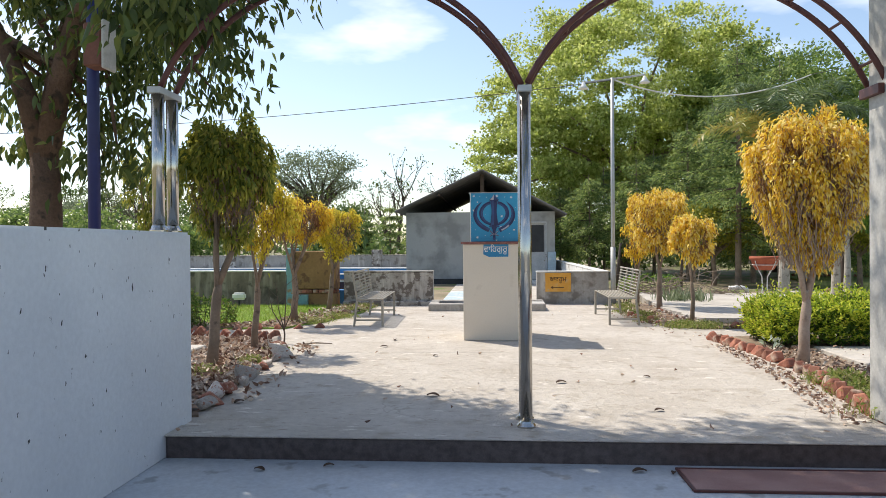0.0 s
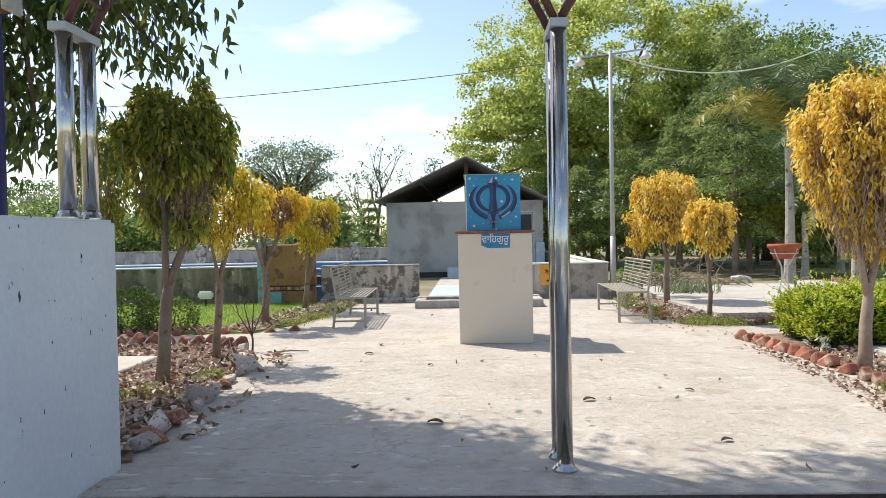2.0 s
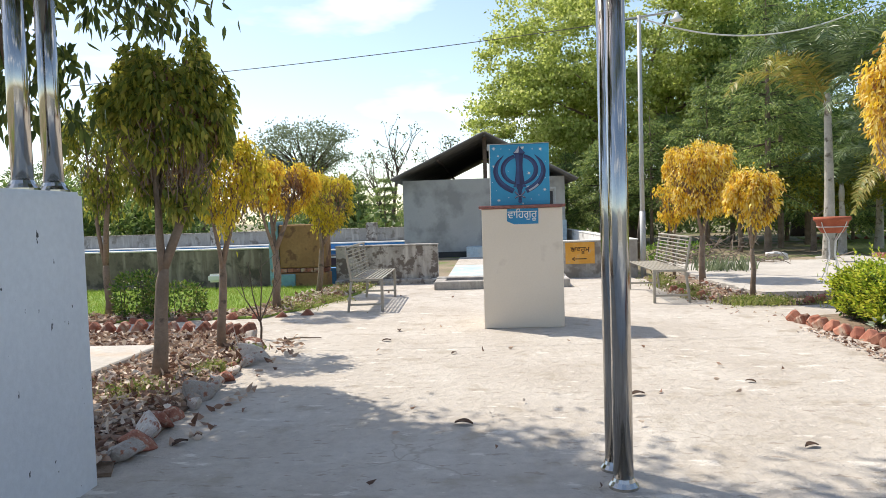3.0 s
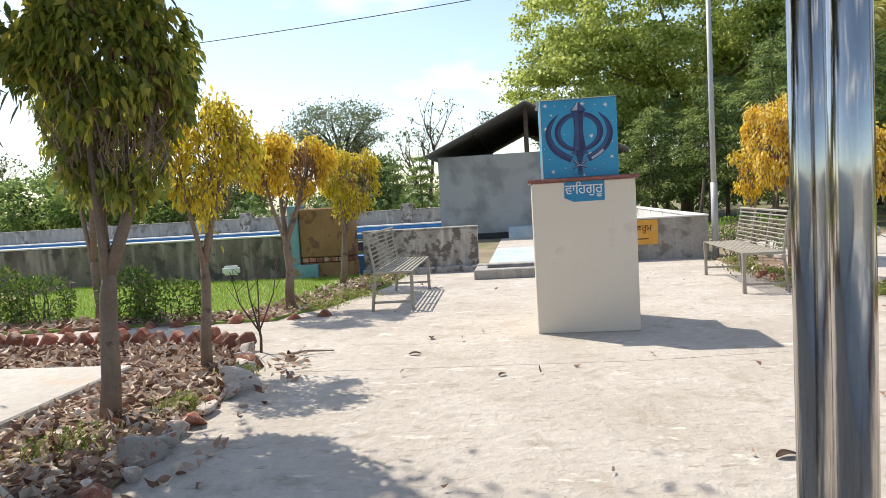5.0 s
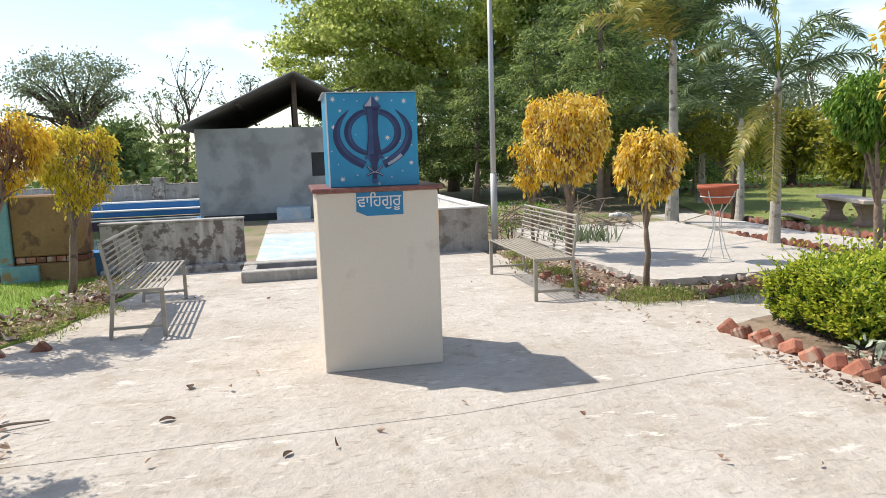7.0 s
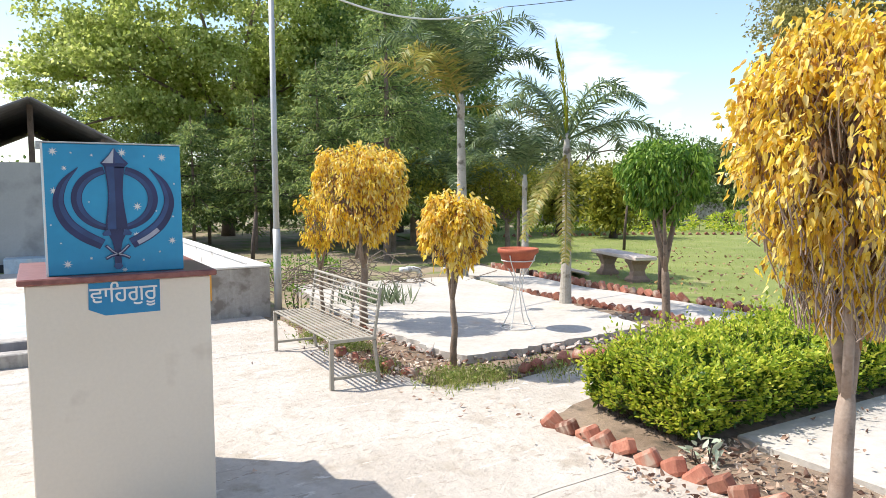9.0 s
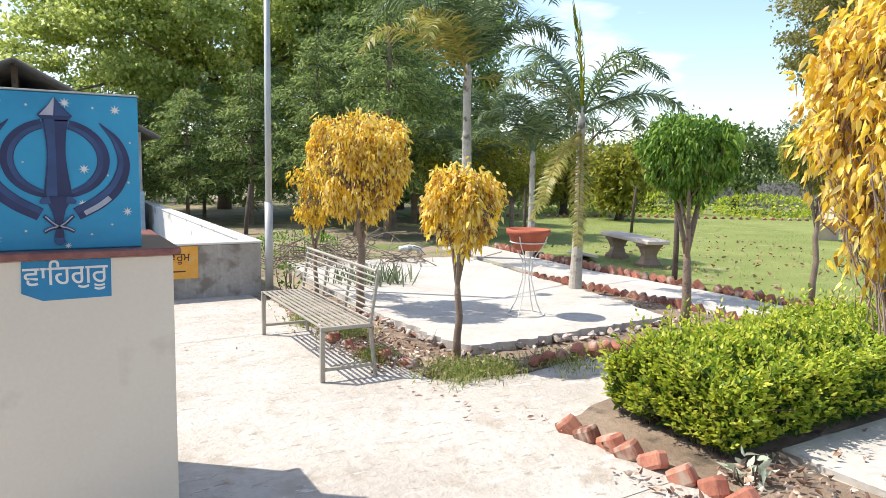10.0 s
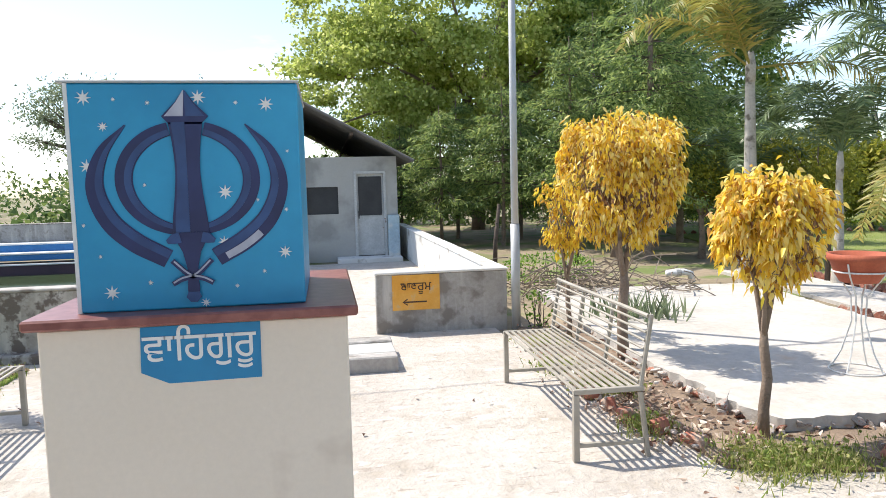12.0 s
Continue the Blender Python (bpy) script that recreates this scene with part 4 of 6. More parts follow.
bench_a = bench()
bench_a.matrix_world = pose(2.67, 5.31, 0, 0, 0, -1)
bench_b = copy_thing(bench_a, pose(-0.93, 5.12 + 1.72, 0, 0, 0, 180 + 2))

# ---- lamp pole and cables ----
lp = thing("lamp_pole", "tall galvanised pole with crossarm and two lamps", "lamp pole", (3.38, 9.16, 0))
part("shaft", tube([(0, 0, 0), (0, 0, 4.75)], [0.045, 0.036], 14), "galv", lp, "", True)
part("sleeve", tube([(0, 0, 0), (0, 0, 1.2)], 0.052, 14), "galv", lp, "", True)
part("crossarm", tube([(-0.62, 0, 4.66), (0, 0, 4.72), (0.68, 0, 4.80)], 0.02, 8), "galv", lp)
for x, z in ((-0.6, 4.56), (0.66, 4.66)):
    l_ = part("lamp", add_lathe(bmesh.new(), [(0.02, 0.1), (0.035, 0.08), (0.06, 0.02), (0.11, -0.03), (0.1, -0.045), (0.05, -0.05)], (x, -0.05, z), 14), "white", lp, "white lamp head", True)
    part("lamp_stem", tube([(x, -0.05, z + 0.08), (x, 0, z + 0.13)], 0.012, 6), "galv", lp)


def cable(name, a, b, sag, r, material, label):
    a, b = Vector(a), Vector(b)
    pts = [a.lerp(b, t) - Vector((0, 0, sag * 4 * t * (1 - t))) for t in np.linspace(0, 1, 25)]
    return tagged(part(name, tube(pts, r, 6), material), label, "cable")


cable("white_cable", (3.38, 9.16, 4.72), (7.85, 10.15, 4.95), 0.42, 0.014, "cable", "white cable sagging from the lamp pole")
cable("overhead_wire", (7.85, 10.15, 4.95), (13.0, 5.6, 5.6), 0.1, 0.006, "wire", "thin wire running on from the white cable")
cable("overhead_wire", (-15.0, 7.4, 3.5), (3.38, 9.16, 4.7), 0.3, 0.007, "wire", "thin overhead wire across the sky")


# ---- trees and plants ----
def clumpy(pts, scale, cut, seed):
    keep = [noise.noise(Vector(p) * scale + Vector((seed * 3.7, 0, 0))) > cut for p in pts.tolist()]
    return pts[np.array(keep)]


def stems(rng, base_z, fork_z, crown, r0, n, lean):
    """A short trunk that forks into several rising stems."""
    bm = bmesh.new()
    (cx, cy, z0, z1, rad) = crown
    wob = [Vector((rng.uniform(-lean, lean), rng.uniform(-lean, lean), 0)) for _ in range(4)]
    trunk = [Vector((0, 0, base_z))] + [Vector((cx, cy, 0)) * (k / 4) * 0.5 + wob[k - 1] + Vector((0, 0, fork_z * k / 4)) for k in range(1, 5)]
    add_tube(bm, trunk, [r0 * 1.3, r0 * 1.12, r0 * 1.04, r0 * 0.98, r0 * 0.5], 12)
    mains = []
    for k in range(n):
        a = 2 * math.pi * (k + rng.uniform(-0.3, 0.3)) / min(n, 3) if k < 3 else rng.uniform(0, 2 * math.pi)
        out = Vector((math.cos(a), math.sin(a), 0))
        top = Vector((cx, cy, z0 + (z1 - z0) * rng.uniform(0.45, 0.8))) + out * rad * rng.uniform(0.3, 0.7)
        if k < 3:
            foot, r = trunk[-2].lerp(trunk[-1], 0.5 - 0.2 * k), r0 * (0.78 - 0.1 * k)
            mid = foot.lerp(top, 0.5) + out * rad * 0.03
            mains.append((foot, mid, top))
        else:
            f0, m0, t0 = mains[k % 3]
            foot, r = f0.lerp(m0, rng.uniform(0.45, 0.95)), r0 * rng.uniform(0.32, 0.45)
            mid = foot.lerp(top, 0.5) + Vector(rng.normal(0, 0.03, 3).tolist())
        pts = [foot, foot.lerp(mid, 0.5) + Vector(rng.normal(0, 0.008, 3).tolist()), mid, mid.lerp(top, 0.5), top]
        add_tube(bm, pts, [r, r * 0.9, r * 0.72, r * 0.5, r * 0.2], 7)
        for j in range(5):
            s = mid.lerp(top, rng.uniform(0, 0.9))
            b = rng.uniform(0, 2 * math.pi)
            e = s + Vector((math.cos(b) * rad * 0.4, math.sin(b) * rad * 0.4, rad * rng.uniform(0.1, 0.5)))
            add_tube(bm, [s, s.lerp(e, 0.5) + Vector((0, 0, 0.02)), e], [r0 * 0.2, r0 * 0.14, r0 * 0.05], 5)
    return bm


def crown_twigs(bm, rng, at, z0, z1, rad, n, r):
    """Fine upright shoots that fill a clipped crown."""
    dx, dy = at
    for _ in range(n):
        a, f = rng.uniform(0, 2 * math.pi), rng.uniform(0.02, 0.85)
        w = rad * rng.uniform(0.45, 0.97) * (0.5 + 0.5 * min(1, f / 0.4)) * math.sqrt(max(0.08, 1 - max(0, f - 0.5) ** 2 * 3.6))
        s = Vector((dx + math.cos(a) * w * 0.85, dy + math.sin(a) * w * 0.85, z0 + (z1 - z0) * f * 0.9))
        e = Vector((dx + math.cos(a) * w, dy + math.sin(a) * w, s.z + (z1 - z0) * rng.uniform(0.08, 0.17)))
        m = s.lerp(e, 0.5) + Vector(rng.normal(0, 0.03, 3).tolist())
        add_tube(bm, [s, m, e], [r, r * 0.8, r * 0.4], 4, False)


def clipped_tree(at, crown, rad, kind, label, seed, n=2200, r0=0.04, fork=0.5, leaf=0.062, skirt=0.45, forks=5, twigs=90, bare=0.5, width=0.5, gap=-0.12, dead=0.0):
    """A small clipped tree with a domed crown of hanging leaves. crown: offset x, y and the crown's lowest and highest z."""
    rng = np.random.default_rng(seed)
    dx, dy, z0, z1 = crown
    t = thing("clipped_tree", label, "tree", (*at, 0), group="clipped ornamental trees")
    bm = stems(rng, -0.02, fork, (dx, dy, z0, z1, rad), r0, forks, 0.016)
    crown_twigs(bm, rng, (dx, dy), z0, z1, rad, twigs, 0.0045)
    part("trunk", bm, "pale_bark" if rad > 0.6 and z0 < 1 else "bark", t, "", True)
    n = int(n * 1.8)
    u = unit(rng.normal(size=(n * 2, 3)))
    ring = np.hypot(u[:, 0], u[:, 1])
    u = u / ((ring ** 2.4 + np.abs(u[:, 2]) ** 2.4) ** (1 / 2.4))[:, None]
    low = np.where(u[:, 2] < 0, 1 + skirt * u[:, 2], 1.0)
    r = (1 - np.abs(rng.normal(0, 0.16, n * 2)))[:, None] * (1 + 0.19 * np.array([noise.noise(Vector(v) * 2.8 + Vector((seed, 0, 0))) for v in u.tolist()]))[:, None] * np.ones((1, 3))
    cz = z0 * 0.42 + z1 * 0.58
    up, dn = z1 - cz, cz - z0
    p = np.stack([u[:, 0] * rad * low, u[:, 1] * rad * low, np.where(u[:, 2] > 0, u[:, 2] * up, u[:, 2] * dn)], 1) * r + np.array([dx, dy, cz])
    f = np.clip((p[:, 2] - z0) / (z1 - z0), 0, 1)
    p = p[rng.random(len(p)) < (1 - bare) + bare * f ** 0.8]
    per = 7
    shoots = clumpy(clumpy(p, 8.5, 0.0, seed), 3.4, gap, seed + 3)[: n // per]
    p = np.repeat(shoots, per, 0) + rng.normal(0, 0.022, (len(shoots) * per, 3)) * np.array([1, 1, 2.2])
    out = p - np.array([dx, dy, cz])
    d = unit(out) * 0.38 + np.repeat(rng.normal(0, 0.22, shoots.shape), per, 0) + np.array([0, 0, -0.8]) + rng.normal(0, 0.42, p.shape)
    part("crown", fine_leaves("crown", p, d, leaf * 0.86, leaf * width * 0.9, rng, 0.45), kind, t)
    if dead:
        q = p[rng.random(len(p)) < dead]
        q = np.array([dx, dy, cz]) + (q - np.array([dx, dy, cz])) * rng.uniform(0.62, 0.93, (len(q), 1))
        part("dead_foliage", fine_leaves("dead_foliage", q, rng.normal(0, 0.35, q.shape) + np.array([0, 0, -1.0]), leaf * 0.8, leaf * 0.3, rng, 0.3), "brown_leaf", t, "shrivelled brown inner leaves")
    return t


clipped_tree((-2.09, 1.4), (0.19, 0, 1.3, 2.54), 0.47, "olive_leaf", "clipped tree with dark olive drooping leaves", 1, 5000, 0.05, 1.0, 0.068, 0.35, 7, 300, 0.85, 0.56, -0.04, 0.25)
clipped_tree((-2.03, 2.56), (0.1, 0, 1.15, 1.98), 0.42, "lime_leaf", "clipped tree with amber and olive leaves", 2, 2100, 0.036, 0.95, 0.054, 0.4, 5, 170, 0.6, 0.5, -0.04, 0.25)
clipped_tree((-2.36, 5.43), (0.04, 0, 1.28, 1.99), 0.57, "amber_leaf", "clipped tree with amber drooping leaves by the lawn", 3, 3900, 0.048, 0.95, 0.054, 0.4, 5, 180, 0.6, 0.5, -0.04, 0.42)
clipped_tree((-2.3, 7.5), (0.2, 0, 1.02, 1.95), 0.45, "lime_leaf", "clipped tree with yellow-green leaves beside the bench", 4, 2800, 0.042, 0.9, 0.054, 0.4, 5, 130, 0.6, 0.5, -0.05, 0.2)
clipped_tree((-4.6, 5.2), (0, 0, 1.3, 2.95), 0.46, "olive_leaf", "olive clipped tree at the lawn corner", 5, 3000, 0.05, 0.8, 0.07, 0.45, 5, 120, 0.55)
clipped_tree((4.03, 1.7), (0.06, 0, 0.95, 2.58), 0.61, "yellow_leaf", "tall bright yellow clipped tree beside the hedge", 6, 8800, 0.05, 0.78, 0.053, 0.62, 11, 1000, 0.6, 0.5, -0.4, 0.8)
clipped_tree((3.95, 5.4), (0.02, 0, 1.0, 1.62), 0.35, "yellow_leaf", "small bright yellow clipped tree near the bench", 7, 2800, 0.03, 0.78, 0.062, 0.2, 5, 140, 0.6, 0.5, -0.04, 0.34)
clipped_tree((3.95, 7.5), (-0.02, 0, 1.08, 2.24), 0.6, "yellow_leaf", "bright yellow domed clipped tree behind the bench", 8, 5200, 0.045, 0.95, 0.063, 0.3, 6, 240, 0.65, 0.5, -0.04, 0.42)
clipped_tree((3.72, 8.35), (-0.03, 0, 0.95, 1.65), 0.3, "amber_leaf", "thin brownish clipped tree behind the bench", 9, 800, 0.025, 0.8)
clipped_tree((6.85, 5.4), (-0.07, 0, 1.42, 2.22), 0.49, "green_leaf", "fresh green round clipped tree by the slab", 10, 4600, 0.045, 0.95, 0.075, 0.45, 6, 80, 0.2, 0.46, -0.4)
clipped_tree((9.32, 5.5), (0.0, 0, 1.5, 2.2), 0.48, "olive_leaf", "olive-green clipped tree on the lawn edge", 11, 2600, 0.035, 1.2, 0.066, 0.45, 5, 70, 0.2, 0.46, -0.4)


def limbs(rng, base, top, ends, r0, seg=10, boughs=()):
    bm = bmesh.new()
    b, t = Vector(base), Vector(top)
    add_tube(bm, [b, b.lerp(t, 0.3) + Vector((rng.uniform(-0.1, 0.1), rng.uniform(-0.1, 0.1), 0)), b.lerp(t, 0.65), t], [r0 * 1.3, r0, r0 * 0.85, r0 * 0.7], seg)
    lines = [[b.lerp(t, 0.85)] + [Vector(q) for q in w] for w in boughs]
    for w in lines:
        add_tube(bm, w, [r0 * 0.72 * (1 - 0.62 * k / (len(w) - 1)) for k in range(len(w))], seg)
    for e in ends:
        e = Vector(e)
        s = b.lerp(t, rng.uniform(0.7, 1.0))
        if lines:
            s = min((q for w in lines for q in w[2:]), key=lambda q: (q - e).length)
        m = s.lerp(e, 0.5) + Vector((rng.uniform(-0.3, 0.3), rng.uniform(-0.3, 0.3), (e - s).length * 0.1))
        add_tube(bm, [s, s.lerp(m, 0.5), m, m.lerp(e, 0.6), e], [r0 * f * (0.55 if lines else 1) for f in (0.5, 0.38, 0.28, 0.18, 0.05)], 6)
    return bm


def big_tree(name, at, top, lobes, per, leaf, kind, bark, r0, label, seed, group="", spread=0.5, width=0.5, droop=0.35, fine=False, flat=0.5, boughs=()):
    """A tree with a crown of leaf clumps. lobes: centre, radii and number of clumps."""
    rng = np.random.default_rng(seed)
    t = thing(name, label, "tree", (*at, 0), group=group)
    pts, dirs, ends = [], [], []
    for cx, cy, cz, rx, ry, rz, k in lobes:
        u = unit(rng.normal(size=(k, 3)))
        c = u * np.array([rx, ry, rz]) * rng.uniform(0.35, 1.0, (k, 1)) ** 0.5 + np.array([cx, cy, cz])
        ends += [tuple(v) for v in c[:: max(1, k // 9)]]
        for v, w in zip(c, u):
            s = spread * rng.uniform(0.6, 1.3)
            q = v + rng.normal(0, 1, (per, 3)) * np.array([s, s, s * flat])
            pts.append(q)
            dirs.append(w * 0.4 + rng.normal(0, 0.6, (per, 3)) + np.array([0, 0, -droop]))
    part("trunk", limbs(rng, (0, 0, -0.1), top, ends, r0, 12 if boughs else 10, boughs), bark, t, "", True)
    make = fine_leaves if fine else leaves
    part("crown", make("crown", np.concatenate(pts), np.concatenate(dirs), leaf, leaf * width, rng, 0.25 if fine else 0.15), kind, t)
    return t


# large tree over the entrance
# lobes above z 5 are unseen, placed for the shade they cast on the step
big_tree("shade_tree", (-3.45, 0.8), (-0.03, -0.02, 2.5),
         [(2.1, -1.7, 3.05, 0.3, 0.3, 0.3, 6), (0.75, 0.45, 3.7, 1.4, 0.9, 1.2, 33), (0.6, -0.2, 5.2, 1.5, 1.4, 0.7, 110), (-0.9, 0.1, 3.6, 1.6, 1.3, 1.5, 18), (3.6, -1.75, 5.8, 4.2, 2.7, 0.8, 130), (0.2, 0.9, 5.7, 1.25, 0.6, 0.35, 60), (3.0, 0.25, 5.9, 1.4, 0.3, 0.3, 30), (0.7, 0.3, 2.5, 0.5, 0.5, 0.7, 6)],
         125, 0.122, "dark_leaf", "bark_red", 0.17, "large dark-leaved shade tree behind the white wall", 20, "", 0.26, 0.4, 0.9, True, 0.5,
         [[(0.08, 0.04, 2.95), (0.22, 0.12, 3.7), (0.5, 0.2, 4.7), (1.4, -0.3, 5.5)], [(-0.16, -0.1, 2.75), (-0.36, -0.2, 3.3), (-0.8, -0.3, 4.3)], [(0.2, -0.1, 2.9), (0.7, -0.5, 3.6), (1.7, -1.1, 4.9), (3.2, -1.7, 5.6)]])

# trees beyond the house
big_tree("broadleaf_tree", (7.0, 27.5), (0, 0, 4.5), [(0, 0, 8.0, 6.3, 5, 4.6, 330), (-3.6, -1, 5.0, 3.4, 3, 2.6, 105), (3.5, -1, 5.5, 4, 3, 3.5, 110)],
         190, 0.17, "fresh_leaf", "bark", 0.22, "tall broad fresh green tree behind the house", 21, "", 0.36, 0.66, 0.15, False, 0.42)
big_tree("broadleaf_tree", (13.5, 26), (0, 0, 4), [(0, 0, 6.2, 4.6, 4, 4.0, 190)], 170, 0.18, "wood_leaf", "bark_dark", 0.3, "dark green broadleaf tree beyond the garden", 22, "", 0.42, 0.6, 0.25)
big_tree("far_acacia", (-14.5, 54), (0.3, 0, 4.5), [(0, 0, 8.5, 3.4, 3, 0.7, 30), (-2.2, 0, 7.2, 2.0, 2, 0.6, 14), (2.2, 0, 7.0, 2.0, 2, 0.6, 14), (0, 0, 5.9, 2.4, 2, 0.5, 12), (-3.0, 0, 5.4, 1.2, 1, 0.4, 5)], 80, 0.28, "grey_leaf", "bark_dark", 0.3,
         "distant feathery grey-green tree behind the pool", 23, "", 0.6, 0.4, 0.2)
big_tree("roadside_tree", (15.4, 7.7), (0, 0, 3.0), [(0, 0, 5.2, 2.3, 2.3, 2.6, 260), (0.2, -0.4, 2.6, 1.4, 1.4, 0.9, 40)], 190, 0.095, "dusty_leaf", "bark", 0.16,
         "tall olive-leaved tree on the lawn edge", 24, "", 0.19, 0.5, 0.4)

for k, (x, y) in enumerate(((9.2, 15.3), (11.0, 14.4), (7.6, 16.2))):
    big_tree("ornamental_tree", (x, y), (0, 0, 1.2), [(0, 0, 1.9, 0.95, 0.95, 0.75, 60), (0.4, 0, 1.5, 0.6, 0.6, 0.4, 20)], 80, 0.1, "golden_leaf", "bark", 0.07,
             "olive-gold rounded garden tree beyond the slab", 30 + k, "olive-gold garden trees", 0.2, 0.5, 0.2)
for k, (x, y, h, r, c) in enumerate(((-17.6, 25.0, 3.1, 1.5, "wood_leaf"), (-20.4, 25.6, 3.4, 1.8, "wood_leaf"), (-14.2, 26.0, 2.5, 1.3, "wood_leaf"), (-32, 46, 6, 3, "far_leaf"), (-26, 40, 5, 2.6, "grey_leaf"), (-21, 48, 5, 2.6, "far_leaf"), (-9.5, 40, 3.6, 1.7, "far_leaf"), (-7.2, 33, 3.4, 1.4, "far_leaf"),
                                     (19, 33, 6, 3.4, "far_leaf"), (25, 30, 4.6, 2.8, "grey_leaf"), (31, 27, 5, 3, "far_leaf"), (38, 24, 5, 3, "grey_leaf"), (44, 17, 6, 3.4, "far_leaf"),
                                     (18.1, 20.9, 2.6, 0.9, "golden_leaf"), (27, 20, 3.6, 1.7, "far_leaf"), (32, 15, 4.2, 2.2, "far_leaf"), (36, 8, 5, 2.6, "olive_leaf"), (-38, 36, 6, 3, "far_leaf"),
                                     (-16.5, 34, 4.2, 2.2, "far_leaf"), (3.5, 36, 6, 3, "far_leaf"), (18.2, 18.07, 2.3, 0.35, "golden_leaf"), (26, 24, 2.6, 0.8, "golden_leaf"), (22.5, 22.5, 2.6, 0.6, "golden_leaf"))):
    big_tree("background_tree", (x, y), (0, 0, h * 0.4), [(0, 0, h * 0.62, r, r, h * 0.38, 34)], 90, 0.24, c, "bark_dark", 0.12 + 0.01 * h,
             "distant leafy tree beyond the garden", 40 + k, "background trees", 0.42, 0.5, 0.25)


def conifer(at, h, r, z0, label, seed, kind="conifer_leaf", dense=1.0):
    rng = np.random.default_rng(seed)
    t = thing("conifer", label, "tree", (*at, 0), group="conifers")
    part("trunk", tube([(0, 0, -0.1), (0.03, 0, h * 0.5), (0, 0, h)], [0.014 * h, 0.01 * h, 0.01], 8), "bark", t)
    bm = bmesh.new()
    pts, dirs = [], []
    levels = int(h * 2.4)
    for k in range(levels):
        z = z0 + (h - z0) * k / levels
        reach = r * (1 - k / levels) ** 0.8 + 0.1
        for j in range(7):
            a = rng.uniform(0, 2 * math.pi)
            ln = reach * rng.uniform(0.65, 1.1)
            tip = np.array([math.cos(a) * ln, math.sin(a) * ln, rng.uniform(-0.35, 0.05) * ln])
            add_tube(bm, [(0, 0, z), tuple(np.array([0, 0, z + 0.06 * ln]) + tip * 0.5), tuple(np.array([0, 0, z]) + tip)], [0.018, 0.012, 0.004], 4, False)
            n = int(150 * ln / r * dense) + 12
            s = rng.uniform(0.12, 1.05, (n, 1)) ** 0.8
            pts.append(np.array([0, 0, z]) + tip * s + rng.normal(0, 1, (n, 3)) * np.array([0.05 + 0.05 * r, 0.05 + 0.05 * r, 0.03 + 0.02 * r]))
            dirs.append(np.array([tip[0], tip[1], 0]) / ln * 0.7 + rng.normal(0, 0.45, (n, 3)) + np.array([0, 0, -0.45]))
    part("bough", bm, "bark_dark", t)["kind"] = "stuff"
    part("crown", leaves("crown", np.concatenate(pts), np.concatenate(dirs), 0.15, 0.04, rng, 0.2), kind, t)
    return t


for k, (x, y, h, r, z0) in enumerate(((4.5, 21.0, 3.9, 1.4, 1.3), (6.1, 20.2, 4.4, 1.6, 1.4), (7.6, 19.0, 5.4, 1.9, 1.5), (9.3, 17.6, 7.0, 2.1, 1.3), (10.8, 19.2, 7.6, 2.2, 1.1),
                                      (12.6, 18.4, 3.6, 1.5, 0.8), (14.5, 21.0, 3.6, 1.6, 0.7), (8.1, 15.5, 7.2, 1.7, 1.6),
                                      (3.7, 24.0, 3.8, 1.6, 1.0), (5.4, 23.2, 4.4, 1.8, 1.0), (7.2, 22.3, 5.0, 2.0, 1.2), (9.2, 21.4, 6.6, 2.2, 1.0), (11.4, 22.2, 6.4, 2.0, 0.9), (12.9, 20.6, 3.8, 1.6, 0.9))):
    conifer((x, y), h, r, z0, "dark green feathery conifer in the shaded grove", 70 + k)
for k, (x, y, h) in enumerate(((-4.5, 30.5, 3.6), (-6.0, 31.5, 3.3), (-3.2, 33, 3.4))):
    conifer((x, y), h, 1.15, 0.2, "small dark conifer behind the pool wall", 85 + k)


def bare_tree(at, h, label, seed, seeds=160):
    rng = np.random.default_rng(seed)
    t = thing("bare_tree", label, "tree", (*at, 0), group="bare trees")
    bm, tips = bmesh.new(), []

    def grow(p, d, ln, r, lv):
        e = p + d * ln
        m = p.lerp(e, 0.5) + Vector(rng.normal(0, 0.04 * ln, 3).tolist())
        add_tube(bm, [p, m, e], [r, r * 0.8, r * 0.6], 5 if lv > 1 else 4, False)
        if lv == 0:
            tips.append(e)
            return
        for _ in range(3 if lv > 1 else 2):
            nd = (d + Vector(rng.normal(0, 0.42, 3).tolist()) + Vector((0, 0, 0.12))).normalized()
            grow(p.lerp(e, rng.uniform(0.6, 1.0)), nd, ln * rng.uniform(0.6, 0.8), r * 0.55, lv - 1)

    grow(Vector((0, 0, -0.1)), Vector((0, 0, 1)), h * 0.36, 0.021 * h, 4)
    part("trunk", bm, "bark_dark", t)
    q = np.array([tuple(tips[int(k)]) for k in rng.integers(0, len(tips), seeds)]) + rng.normal(0, 0.12, (seeds, 3))
    part("twig_foliage", leaves("twig_foliage", q, rng.normal(0, 1, q.shape) - np.array([0, 0, 0.6]), 0.22, 0.1, rng), "dark_leaf", t)["kind"] = "stuff"


for k, (x, y, h) in enumerate(((-5.2, 40, 7.6), (-2.6, 44, 8.2), (-9.0, 37, 5.8), (-24, 38, 6.2), (-19.5, 33, 5.4), (-29, 34, 6.0), (-34, 40, 6.5), (30, 34, 8.5), (-7.0, 46, 7.0))):
    bare_tree((x, y), h, "leafless pale-branched tree in the distance", 100 + k, 160 if k < 3 else 260)


